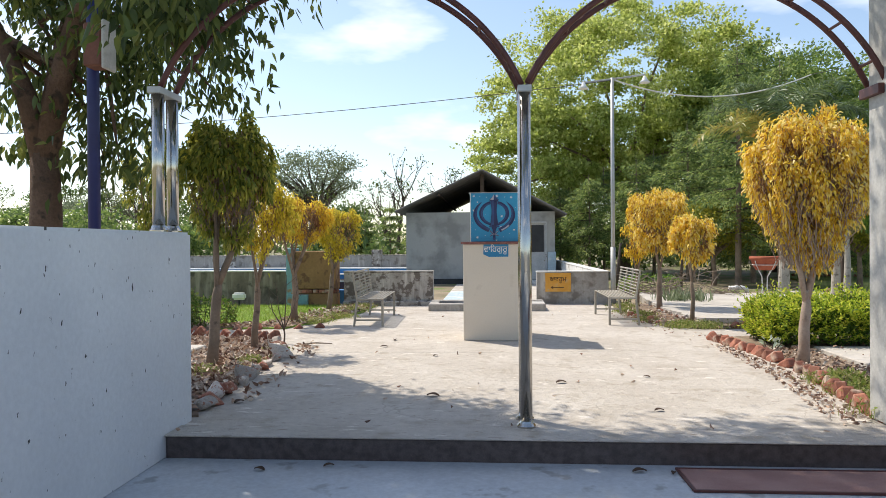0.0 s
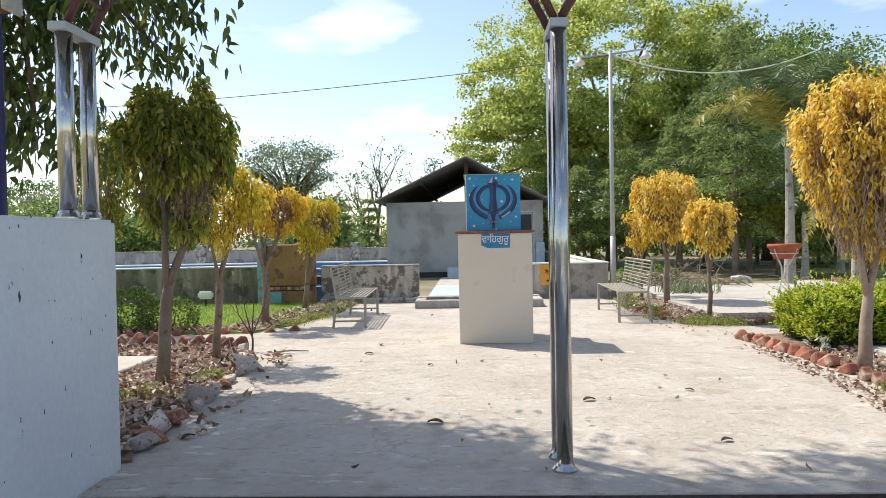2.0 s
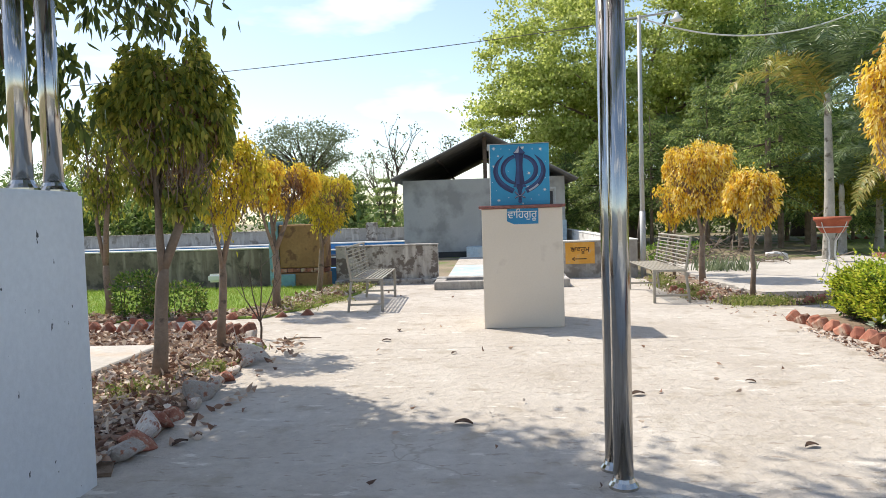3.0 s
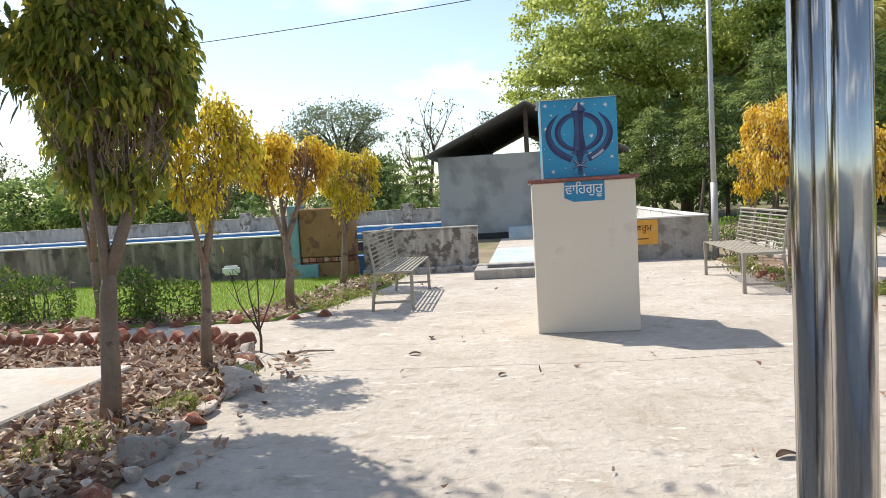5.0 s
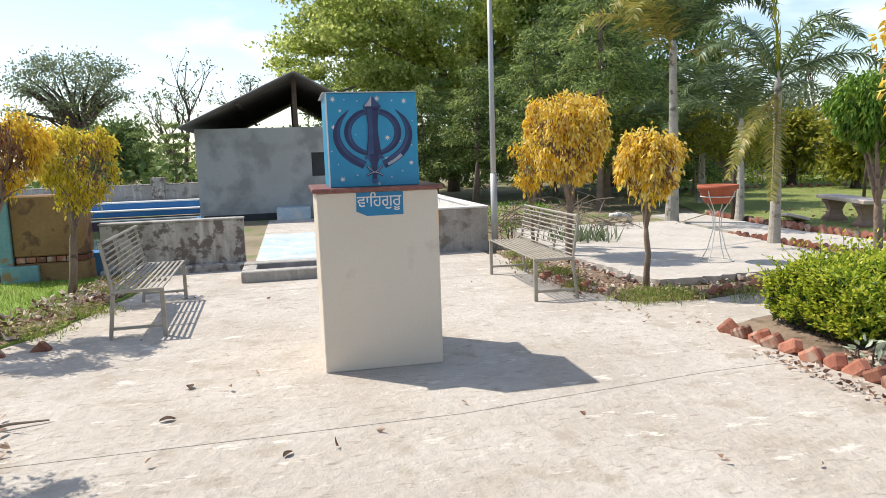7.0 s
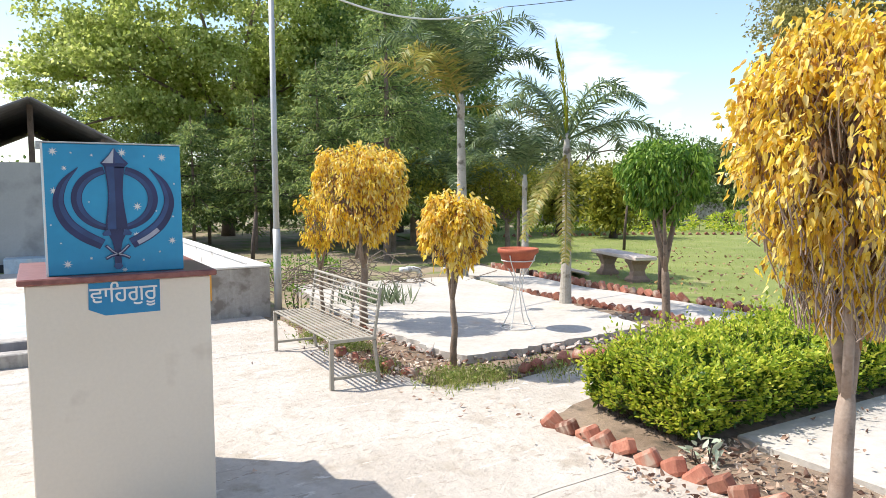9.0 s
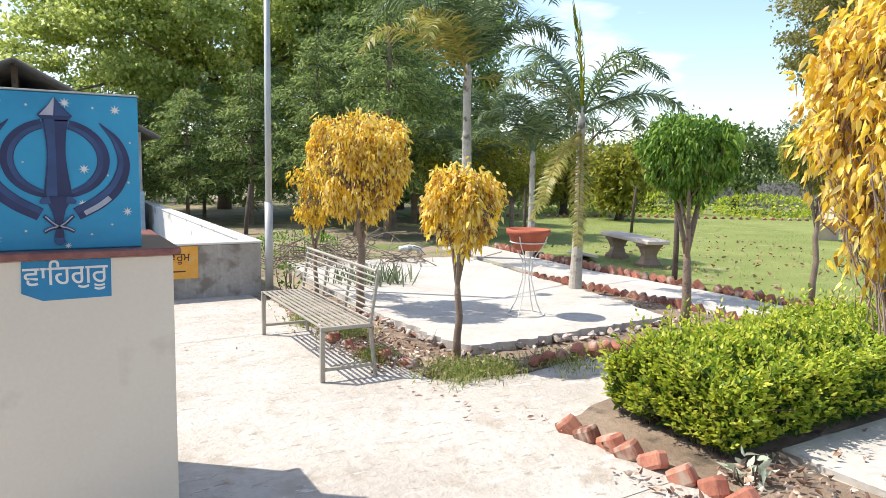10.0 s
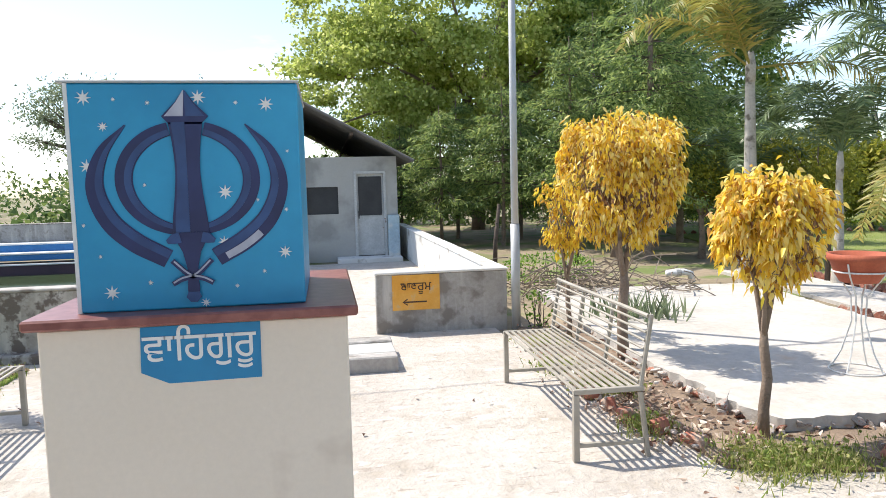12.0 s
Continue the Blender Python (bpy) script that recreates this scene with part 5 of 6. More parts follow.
def frond_blades(spine, size, rng):
    """Narrow drooping leaflets combed along both sides of a rachis."""
    v, m = [], len(spine) - 1
    for side in (-1, 1):
        for f in np.linspace(0.14, 0.995, 70):
            i = min(m - 1, int(f * m))
            p = spine[i] + (spine[i + 1] - spine[i]) * (f * m - i)
            tan = unit(spine[i + 1] - spine[i])
            lat = unit(np.cross(tan, np.array([0, 0, 1.0]))) * side
            nor = np.cross(lat, tan) * side
            ln = size * (0.35 + 0.65 * math.sin(math.pi * min(1, 0.18 + 0.8 * f))) * rng.uniform(0.9, 1.1)
            d = unit(lat * 0.8 + tan * 0.5 + nor * rng.uniform(-0.55, 0.55) + rng.normal(0, 0.06, 3))
            d2 = d + np.array([0, 0, -0.3 - 0.25 * rng.random()])
            w = tan * (0.007 + 0.017 * size)
            q1 = p + d * ln * 0.45
            q2 = q1 + unit(d2) * ln * 0.5
            v += [p - w * 0.5, p + w * 0.5, q1 - w, q1 + w, q2]
    n = len(v) // 5
    f = ((np.arange(n) * 5)[:, None, None] + np.array([[0, 1, 3], [0, 3, 2], [2, 3, 4]])).reshape(-1, 3)
    return raw_mesh("frond_foliage", np.array(v), f)


def spear_blades(spine, size, rng):
    """Leaflets still folded close along a young upright leaf."""
    v, m = [], len(spine) - 1
    for f in np.linspace(0.1, 0.9, 90):
        i = min(m - 1, int(f * m))
        p = spine[i] + (spine[i + 1] - spine[i]) * (f * m - i)
        a = rng.uniform(0, 2 * math.pi)
        out = np.array([math.cos(a), math.sin(a), 0]) * 0.05 * math.sin(math.pi * f) ** 0.6
        side = np.array([-math.sin(a), math.cos(a), 0]) * 0.012
        tip = p + out * 1.3 + np.array([-0.03, 0, size * rng.uniform(0.8, 1.2)])
        mid = p + out + np.array([0, 0, size * 0.4])
        v += [p - side * 0.4, p + side * 0.4, mid - side, mid + side, tip]
    n = len(v) // 5
    f = ((np.arange(n) * 5)[:, None, None] + np.array([[0, 1, 3], [0, 3, 2], [2, 3, 4]])).reshape(-1, 3)
    return raw_mesh("spear_foliage", np.array(v), f)


def palm(at, z, label, seed, reach=1.7, fronds=(), r0=0.11, spear=1.3):
    """fronds: bearing, starting rise in degrees and whether the frond is old."""
    rng = np.random.default_rng(seed)
    t = thing("palm_tree", label, "palm", (*at, 0), group="palms")
    bm = bmesh.new()
    pts, rad = [], []
    for k in range(33):
        f = k / 32
        pts.append((0.03 * math.sin(f * 3), 0.02 * math.sin(f * 2), -0.05 + (z + 0.05) * f))
        rad.append(r0 * (1.35 - 0.75 * f ** 0.5) * (1.0 + (0.035 if k % 2 else 0)))
    add_tube(bm, pts, rad, 14)
    part("trunk", bm, "palm_bark", t, "ringed grey trunk")
    part("crownshaft", tube([(0.0, 0.0, z), (0, 0, z + 0.25), (0, 0, z + 0.5)], [r0 * 0.62, r0 * 0.7, r0 * 0.3], 12), "palm_bark", t, "smooth grey-green crownshaft", True)
    for bearing, rise, old in fronds:
        a = radians(bearing + rng.uniform(-8, 8))
        out = np.array([math.cos(a), math.sin(a), 0])
        ln = reach * rng.uniform(0.9, 1.1) * (0.95 if old else 1)
        spine = [np.array([0, 0, z + (0.2 if old else 0.4)])]
        for k in range(16):
            e = radians(rise - (rise + 70) * (k / 15) ** 2.6)
            spine.append(spine[-1] + (out * math.cos(e) + np.array([0, 0, math.sin(e)])) * ln / 16)
        kind = "palm_old" if old else "palm_leaf"
        fr = part("frond", tube([tuple(v) for v in spine], np.linspace(0.02, 0.004, 17).tolist(), 5), kind, t)
        part("frond_foliage", frond_blades(np.array(spine), reach * (0.14 if rise < 0 else 0.23), rng), kind, fr)
    if spear:
        spine = [np.array([-0.06 * f - 0.15 * f ** 3, 0.03 * f, z + 0.3 + (spear + 0.1) * f]) for f in np.linspace(0, 1, 17)]
        sp_ = part("spear", tube([tuple(v) for v in spine], np.linspace(0.022, 0.003, 17).tolist(), 6), "hedge_leaf", t, "half-opened green spear leaf")
        part("spear_foliage", spear_blades(np.array(spine), 0.2, rng), "golden_leaf", sp_)
    return t


RING = [(0, 78, False), (50, 62, False), (100, 70, False), (150, 60, False), (200, 72, False), (250, 58, False), (300, 66, False), (340, 45, False), (120, 35, False), (230, 30, False)]
palm((7.05, 7.43), 2.02, "young palm with ringed trunk by the slab", 120, 1.6, [(-25, 72, False), (-70, 50, False), (155, 66, False), (170, 40, False), (95, 64, False), (-40, 24, False), (5, 20, False), (195, -45, True), (235, -60, True), (215, -25, True)], 0.078, 1.4)
palm((7.75, 11.4), 3.12, "tall palm with drooping yellowed fronds", 121, 2.35, [(b, r, o) for b, r, o in RING[:8]] + [(15, 84, False), (180, 82, False), (-20, 50, False), (195, 62, True), (220, 48, True), (175, 40, True), (335, 5, True)], 0.115, 0)
palm((11.0, 15.5), 2.2, "palm with arching fronds on the lawn", 122, 1.9, RING[:8], 0.1)
palm((9.4, 14.2), 1.3, "low bushy palm in the shade", 124, 1.6, RING, 0.1, 0)
palm((9.0, 11.0), 1.6, "palm with arching fronds beside the lawn path", 125, 1.7, RING[:9], 0.08, 0)


def bush(name, lobes, n, leaf, kind, label, category, seed, twigs=24, at=(0, 0, 0)):
    rng = np.random.default_rng(seed)
    t = thing(name, label, category, at)
    pts, dirs = [], []
    bm = bmesh.new()
    for cx, cy, cz, rx, ry, rz in lobes:
        u = unit(rng.normal(size=(n, 3)))
        sq = np.sign(u) * np.abs(u) ** 0.82
        p = sq / np.maximum(1, np.abs(sq).max(1, keepdims=True)) * np.array([rx, ry, rz]) * (1 - np.abs(rng.normal(0, 0.13, (n, 1)))) + np.array([cx, cy, cz])
        p += rng.normal(0, 0.02, p.shape)
        pts.append(p[p[:, 2] > 0.02])
        dirs.append((u * 0.6 + rng.normal(0, 0.5, u.shape) + np.array([0, 0, 0.35]))[p[:, 2] > 0.02])
        for _ in range(twigs):
            x, y = cx + rng.uniform(-0.85, 0.85) * rx, cy + rng.uniform(-0.8, 0.8) * ry
            e = (x + rng.normal(0, 0.06), y + rng.normal(0, 0.06), cz + rz * rng.uniform(0.2, 0.9))
            add_tube(bm, [(x, y, 0), ((x + e[0]) / 2 + rng.normal(0, 0.02), (y + e[1]) / 2, e[2] * 0.5), e], [0.008, 0.006, 0.003], 4, False)
    part("stem", bm, "bark_dark", t)["kind"] = "stuff"
    part("foliage", fine_leaves("foliage", np.concatenate(pts), np.concatenate(dirs), leaf, leaf * 0.48, rng, 0.15), kind, t)
    return t


def shoot_hedge(x0, x1, y0, y1, top, n, leaf, label, seed):
    """An unevenly clipped hedge: upright leafy shoots over a darker mass of inner leaves."""
    rng = np.random.default_rng(seed)
    t = thing("hedge", label, "hedge")

    def height(x, y):
        ends = min(1.0, (x - x0 + 0.05) / 0.4, (x1 - x + 0.05) / 0.4)
        side = min(1.0, 0.72 + (min(y - y0, y1 - y) + 0.02) / 0.3 * 0.28)
        return top * (0.72 + 0.28 * max(0, ends)) * side * (1 + 0.26 * noise.noise(Vector((x * 2.6, y * 2.8, seed))))

    bm = bmesh.new()
    tips, tip_dirs, deep, deep_dirs = [], [], [], []
    for k in range(n):
        x, y = rng.uniform(x0, x1), rng.uniform(y0, y1)
        h = height(x, y)
        edge = k % 5 < 2
        if edge:
            face = k % 4
            x, y = ((x0, y), (x, y0), (x, y0), (x, y1))[face]
            out = Vector(((-1, 0, 0), (0, -1, 0), (0, -1, 0), (0, 1, 0))[face])
            z = h * rng.uniform(0.12, 0.92)
            bulge = 0.10 * noise.noise(Vector((x * 3, y * 3, z * 4 + seed)))
            foot = Vector((x, y, z)) + out * (bulge - 0.06)
            d = (out * 0.75 + Vector((rng.normal(0, 0.35), rng.normal(0, 0.35), 0.75))).normalized()
        else:
            foot = Vector((x, y, h * rng.uniform(0.7, 0.97)))
            d = Vector((rng.normal(0, 0.28), rng.normal(0, 0.28), 1)).normalized()
        ln = rng.uniform(0.07, 0.15) * (2.1 if k % 9 == 0 else 1)
        m = 9
        for j in range(m):
            f = j / (m - 1)
            a = j * 2.4 + k
            side = Vector((math.cos(a), math.sin(a), 0))
            p, q = foot + d * ln * f, side * (0.95 - 0.45 * f) + d * (0.3 + 0.6 * f)
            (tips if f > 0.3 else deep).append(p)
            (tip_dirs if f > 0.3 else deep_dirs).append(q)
        if k % 4 == 0:
            add_tube(bm, [foot - d * 0.12, foot, foot + d * ln], [0.004, 0.003, 0.0015], 4, False)
    # fill the inside of the hedge with leaves of the darker material
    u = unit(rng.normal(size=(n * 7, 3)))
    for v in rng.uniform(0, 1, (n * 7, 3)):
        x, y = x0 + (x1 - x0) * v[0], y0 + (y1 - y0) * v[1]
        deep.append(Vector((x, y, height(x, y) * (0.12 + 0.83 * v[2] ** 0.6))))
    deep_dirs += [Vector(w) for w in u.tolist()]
    for k in range(60):
        x, y = rng.uniform(x0 + 0.05, x1 - 0.05), rng.uniform(y0 + 0.08, y1 - 0.08)
        add_tube(bm, [(x, y, -0.02), (x + rng.normal(0, 0.04), y + rng.normal(0, 0.04), 0.25), (x + rng.normal(0, 0.08), y + rng.normal(0, 0.08), height(x, y) * 0.8)], [0.012, 0.009, 0.004], 5, False)
    part("stem", bm, "bark_dark", t)["kind"] = "stuff"
    part("old_foliage", fine_leaves("old_foliage", [tuple(v) for v in deep], [tuple(v) for v in deep_dirs], leaf * 1.1, leaf * 0.55, rng, 0.15), "hedge_deep", t, "dark inner leaves")
    part("shoot_foliage", fine_leaves("shoot_foliage", [tuple(v) for v in tips], [tuple(v) for v in tip_dirs], leaf, leaf * 0.5, rng, 0.2), "hedge_leaf", t, "bright leaves on the shoots")
    return t


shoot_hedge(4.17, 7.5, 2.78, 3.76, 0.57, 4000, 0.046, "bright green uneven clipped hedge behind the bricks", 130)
bush("shrub", [(-3.6, 4.95, 0.22, 0.42, 0.3, 0.25), (-4.1, 5.0, 0.3, 0.3, 0.25, 0.32)], 1300, 0.055, "shrub_leaf", "low green shrub on the lawn edge", "shrub", 131, 12)
bush("shrub", [(-5.3, 5.1, 0.26, 0.4, 0.3, 0.3), (-5.9, 5.15, 0.34, 0.4, 0.3, 0.36)], 1300, 0.055, "shrub_leaf", "low dark green shrub on the lawn edge", "shrub", 137, 12)
bush("shrub", [(3.62, 9.1, 0.18, 0.12, 0.1, 0.24)], 110, 0.06, "green_leaf", "scrappy weed climbing the lamp pole foot", "shrub", 132, 8)
bush("shrub", [(4.9, 12.6, 0.22, 0.8, 0.5, 0.26)], 1200, 0.06, "green_leaf", "leafy green shrub behind the brush pile", "shrub", 133, 20)
bush("far_hedge", [(16.5 + 3.0 * k, 25.5 - 2.6 * k, 0.4, 1.9, 1.7, 0.45) for k in range(7)], 1300, 0.16, "hedge_leaf", "low clipped hedge along the far lawn", "hedge", 134, 12)
straps = np.random.default_rng(135)
strap_at = straps.normal(0, 1, (150, 3)) * np.array([0.26, 0.2, 0]) + np.array([4.75, 9.0, 0.005])
t = thing("agave_clump", "clump of upright grey-green strap leaves", "plant")
part("foliage", leaves("foliage", strap_at, straps.normal(0, 0.3, (150, 3)) + np.array([0, 0, 1]), 0.36, 0.034, straps, 0.12, 0.2), "grey_leaf", t)
bush("weed_clump", [(4.0, -0.3, 0.07, 0.3, 0.3, 0.13), (4.3, 0.25, 0.07, 0.2, 0.3, 0.12), (3.9, 0.55, 0.05, 0.14, 0.2, 0.09)], 420, 0.05, "weed", "low leafy green weeds on the bare soil", "weeds", 138, 6)
bush("white_flower_plant", [(4.05, 2.55, 0.08, 0.08, 0.08, 0.09)], 30, 0.085, "pale_leaf", "small pale broad-leaved plant by the bricks", "plant", 136, 5)


def far_woods():
    """A belt of distant trees round the garden."""
    rng = np.random.default_rng(300)
    pts = []
    for k in range(420):
        a = rng.uniform(-1.35, 1.5)
        d = rng.uniform(58, 90)
        x, y = math.sin(a) * d, math.cos(a) * d
        hgt = rng.uniform(2.0, 5.2) * (1.0 if x < 4 else 1.15)
        w = rng.uniform(1.3, 3.0)
        n = 70
        q = rng.normal(0, 1, (n, 3)) * np.array([w * 0.5, w * 0.5, hgt * 0.24]) + np.array([x, y, hgt * 0.5])
        pts.append(q)
    for x, y, hgt in [(-40 + 1.6 * k, 29 + 3 * math.sin(k * 1.7), 1.3 + 0.7 * math.sin(k * 2.3)) for k in range(23)] + [(1.0 + 1.3 * k, 33 + 2.0 * math.sin(k), 2.0 + 0.9 * math.sin(k * 1.3)) for k in range(16)]:
        pts.append(rng.normal(0, 1, (130, 3)) * np.array([0.8, 0.7, hgt * 0.3]) + np.array([x, y, hgt * 0.5]))
    p = np.concatenate(pts)
    p[:, 2] = np.abs(p[:, 2])
    return tagged(part("far_woods", leaves("far_woods", p, rng.normal(0, 1, p.shape), 0.42, 0.26, rng), "far_leaf"), "distant belt of trees and scrub beyond the garden", "woods", "", "stuff")


far_woods()


def scatter(poly, n, rng, z=0.03):
    a = np.array(poly)
    lo, hi = a.min(0), a.max(0)
    out = []
    while len(out) < n:
        x, y = rng.uniform(lo[0], hi[0]), rng.uniform(lo[1], hi[1])
        if inside(x, y, poly):
            out.append((x, y, z))
    return np.array(out)


def grass_patch(name, p, h, rng, label, kind="grass"):
    n = len(p)
    hh = h * rng.uniform(0.5, 1.3, (n, 1))
    a = rng.uniform(0, 2 * math.pi, n)
    s = np.stack([np.cos(a), np.sin(a), 0 * a], 1) * (0.002 + h * 0.03)
    lean = rng.normal(0, 0.35, (n, 3)) * np.array([1, 1, 0])
    v = np.stack([p - s, p + s, p + (np.array([0, 0, 1]) + lean) * hh], 1).reshape(-1, 3)
    me = raw_mesh(name, v, np.arange(n * 3).reshape(-1, 3))
    return tagged(part(name, me, kind), label, "grass", "", "stuff")


rng = np.random.default_rng(7)
grass_patch("grass", np.concatenate([scatter([(-2.9, 5.2), (-7.3, 4.98), (-7.3, 8.8), (-2.0, 8.6), (-2.1, 6.4), (-2.5, 5.4)], 24000, rng, 0.02)]), 0.055, rng, "short bright green lawn grass")
far_lawn = [q for q in scatter([(9.3, 3), (16, 3), (24, 22), (12, 22), (9.3, 9)], 16000, rng, 0.0) if noise.noise(Vector(q) * 0.8) > -0.25]
grass_patch("lawn_grass", np.array(far_lawn), 0.06, rng, "patchy mown grass on the wide lawn")
tuft = []
for cx, cy, r, n in ((3.72, 5.0, 0.24, 420), (4.05, 4.95, 0.18, 260), (3.3, 5.7, 0.14, 160), (3.4, 6.6, 0.2, 260), (3.25, 7.3, 0.16, 200), (4.7, 4.85, 0.25, 140), (3.9, 0.3, 0.22, 260), (4.0, -0.2, 0.25, 300), (3.75, -0.45, 0.2, 300), (4.2, 0.1, 0.25, 300), (3.85, 0.75, 0.14, 160), (4.25, -0.55, 0.2, 260),
                     (-1.72, 1.55, 0.12, 120), (-1.66, 2.3, 0.1, 90), (-1.9, 6.3, 0.25, 260), (-1.75, 7.4, 0.2, 240), (-2.1, 5.5, 0.25, 200), (-1.8, 8.2, 0.25, 240), (-2.0, 0.9, 0.2, 130), (3.45, 8.3, 0.2, 160)):
    q = rng.normal(0, 1, (n * 2, 3)) * np.array([r, r, 0]) * 0.65 + np.array([cx, cy, 0.02])
    tuft.append(q)
grass_patch("weed_tufts", np.concatenate(tuft), 0.08, rng, "dry green weed tufts along the bed edges", "weed")


weed_at = np.concatenate([q[: len(q) // 2] for q in tuft])
weed_at[:, 2] = rng.uniform(0.01, 0.1, len(weed_at))
tagged(part("weed_leaves", fine_leaves("weed_leaves", weed_at, rng.normal(0, 0.6, weed_at.shape) + np.array([0, 0, 0.5]), 0.042, 0.02, rng), "weed"), "small weed leaves among the dry tufts", "weeds", "", "stuff")


def litter(name, poly, n, seed, size, label, z=0.035, kind="dry_leaf"):
    r = np.random.default_rng(seed)
    p = scatter(poly, n, r, z)
    p[:, 2] += r.uniform(0, 0.025, n)
    d = r.normal(0, 1, (n, 3)) * np.array([1, 1, 0.22])
    return tagged(part(name, fine_leaves(name, p, d, size, size * 0.55, r, -0.25, 0.4), kind), label, "leaf litter", "", "stuff")


LITTER_W = [(-1.42, -0.7), (-1.5, 0.4), (-1.57, 1.4), (-1.66, 2.3), (-1.9, 3.1), (-2.5, 3.45), (-6.5, 3.62), (-6.5, 2.6), (-2.58, 2.6), (-2.58, -0.7)]
litter("leaf_litter", LITTER_W, 4000, 140, 0.078, "thick litter of curled brown and tan dry leaves")
litter("leaf_litter_east", [(3.8, -0.6), (3.95, 1.2), (3.95, 2.7), (4.5, 2.7), (4.5, -0.6)], 700, 141, 0.055, "dry brown leaves on the bare soil")
litter("leaf_litter_bench", [(3.12, 5.4), (3.5, 5.0), (3.95, 5.0), (3.9, 5.5), (3.8, 7.2), (3.3, 8.2), (3.1, 7.4)], 420, 149, 0.06, "dry brown leaves and dust behind the bench", 0.025)
litter("leaf_litter_edge", [(-1.2, -0.5), (-1.3, 0.5), (-1.36, 1.4), (-1.45, 2.3), (-1.7, 3.0), (-1.45, 3.3), (-1.25, 2.4), (-1.2, 1.3), (-1.05, 0.2)], 70, 150, 0.075, "dry leaves blown out of the bed onto the paving", 0.008)
litter("leaf_litter_far", BED_R2, 1100, 142, 0.06, "scattered dry leaves on dusty soil", 0.025)
litter("leaf_litter_lawn", [(-1.55, 8.5), (-1.62, 7.2), (-1.95, 5.6), (-2.35, 4.72), (-7.0, 4.4), (-7.0, 4.95), (-2.8, 5.25), (-2.2, 8.5)], 1500, 143, 0.08, "dry leaves along the lawn edge")
litter("leaf_litter_path", [(4.6, 2.4), (4.6, -1.0), (8, -1), (8, 2.7), (4.7, 2.7)], 330, 144, 0.045, "small dark dry leaves on the sandy path", 0.062)
litter("leaf_litter_court", [(3.1, 5.2), (3.8, 3.9), (3.65, 2.2), (3.55, -0.6), (3.3, -0.4), (3.5, 2.5), (3.2, 4.2), (2.9, 6.5), (3.1, 8.0)], 100, 145, 0.045, "few dry leaves blown along the paving edge", 0.008)
litter("leaf_litter_verge", [(3.5, -0.7), (3.62, 0.2), (3.74, 1.1), (3.7, 2.5), (3.62, 3.0), (3.5, 3.0), (3.5, 1.2), (3.2, -0.7)], 320, 148, 0.05, "curled grey-brown leaves along the foot of the bricks", 0.008)
litter("leaf_litter_far_lawn", [(9.3, 4), (14, 4), (17, 14), (10, 12)], 320, 146, 0.09, "brown leaves scattered on the lawn", 0.03, "brown_leaf")
litter("leaf_litter_step", [(-1.3, -1.1), (3.3, -1.1), (3.3, 8.0), (-1.2, 8.0)], 45, 147, 0.05, "a few small dry leaves on the courtyard", 0.008)


def curled_leaf(at, size, turn, label="curled dark dry leaf lying on the concrete"):
    bm = bmesh.new()
    rows = []
    for k in range(9):
        t = k / 8
        w = size * 0.28 * math.sin(math.pi * min(1, 0.08 + t * 0.9))
        rows.append([bm.verts.new((size * (t - 0.5), w * s, 0.006 + size * (0.12 * math.sin(math.pi * t) + 0.10 * s * s))) for s in (-1, -0.5, 0, 0.5, 1)])
    for a, b in zip(rows, rows[1:]):
        for j in range(4):
            bm.faces.new((a[j], a[j + 1], b[j + 1], b[j]))
    ob = part("fallen_leaf", bm, "dark_dry", None, "", True)
    ob.matrix_world = pose(*at, 0, 0, turn)
    return tagged(ob, label, "leaf", "fallen leaves")


for x, y, s, a in ((1.47, 0.7, 0.1, 20), (0.35, 0.1, 0.11, -15), (1.75, -1.34, 0.09, 10), (-0.62, -1.42, 0.08, 160), (-0.2, -1.32, 0.07, 30), (1.95, -1.36, 0.06, 70), (2.1, -0.35, 0.08, 200),
                   (0.2, 2.2, 0.07, 50), (-0.5, 2.9, 0.09, 10), (-0.45, 3.5, 0.09, 100), (2.3, 1.0, 0.07, 140), (-1.2, -0.2, 0.1, 60)):
    curled_leaf((x, y, 0.0 if y > -1.19 else -0.146), s, a)

# sapling, sticks, brush
rng = np.random.default_rng(9)
sap = thing("sapling", "leafless thin sapling at the bed corner", "sapling", (-1.855, 3.18, 0))
bm = bmesh.new()
add_tube(bm, [(0, 0, -0.02), (0.01, 0, 0.12), (0, 0, 0.2)], [0.014, 0.012, 0.011], 6)
for a, ln in ((0.5, 0.65), (2.4, 0.6), (3.6, 0.5), (5.2, 0.7)):
    e = Vector((math.cos(a) * 0.2, math.sin(a) * 0.2, 0.2 + ln))
    add_tube(bm, [(0, 0, 0.18), (e.x * 0.7, e.y * 0.7, 0.2 + ln * 0.45), tuple(e)], [0.009, 0.006, 0.003], 5)
    for j in range(3):
        s = Vector((e.x * 0.8, e.y * 0.8, 0.2 + ln * (0.5 + 0.15 * j)))
        add_tube(bm, [tuple(s), tuple(s + Vector((rng.uniform(-0.12, 0.12), rng.uniform(-0.12, 0.12), 0.12)))], [0.004, 0.002], 4)
part("stem", bm, "bark_dark", sap)
brush = thing("brush_pile", "tangled pile of dry cut branches", "brush pile", (5.2, 11.2, 0), kind="")
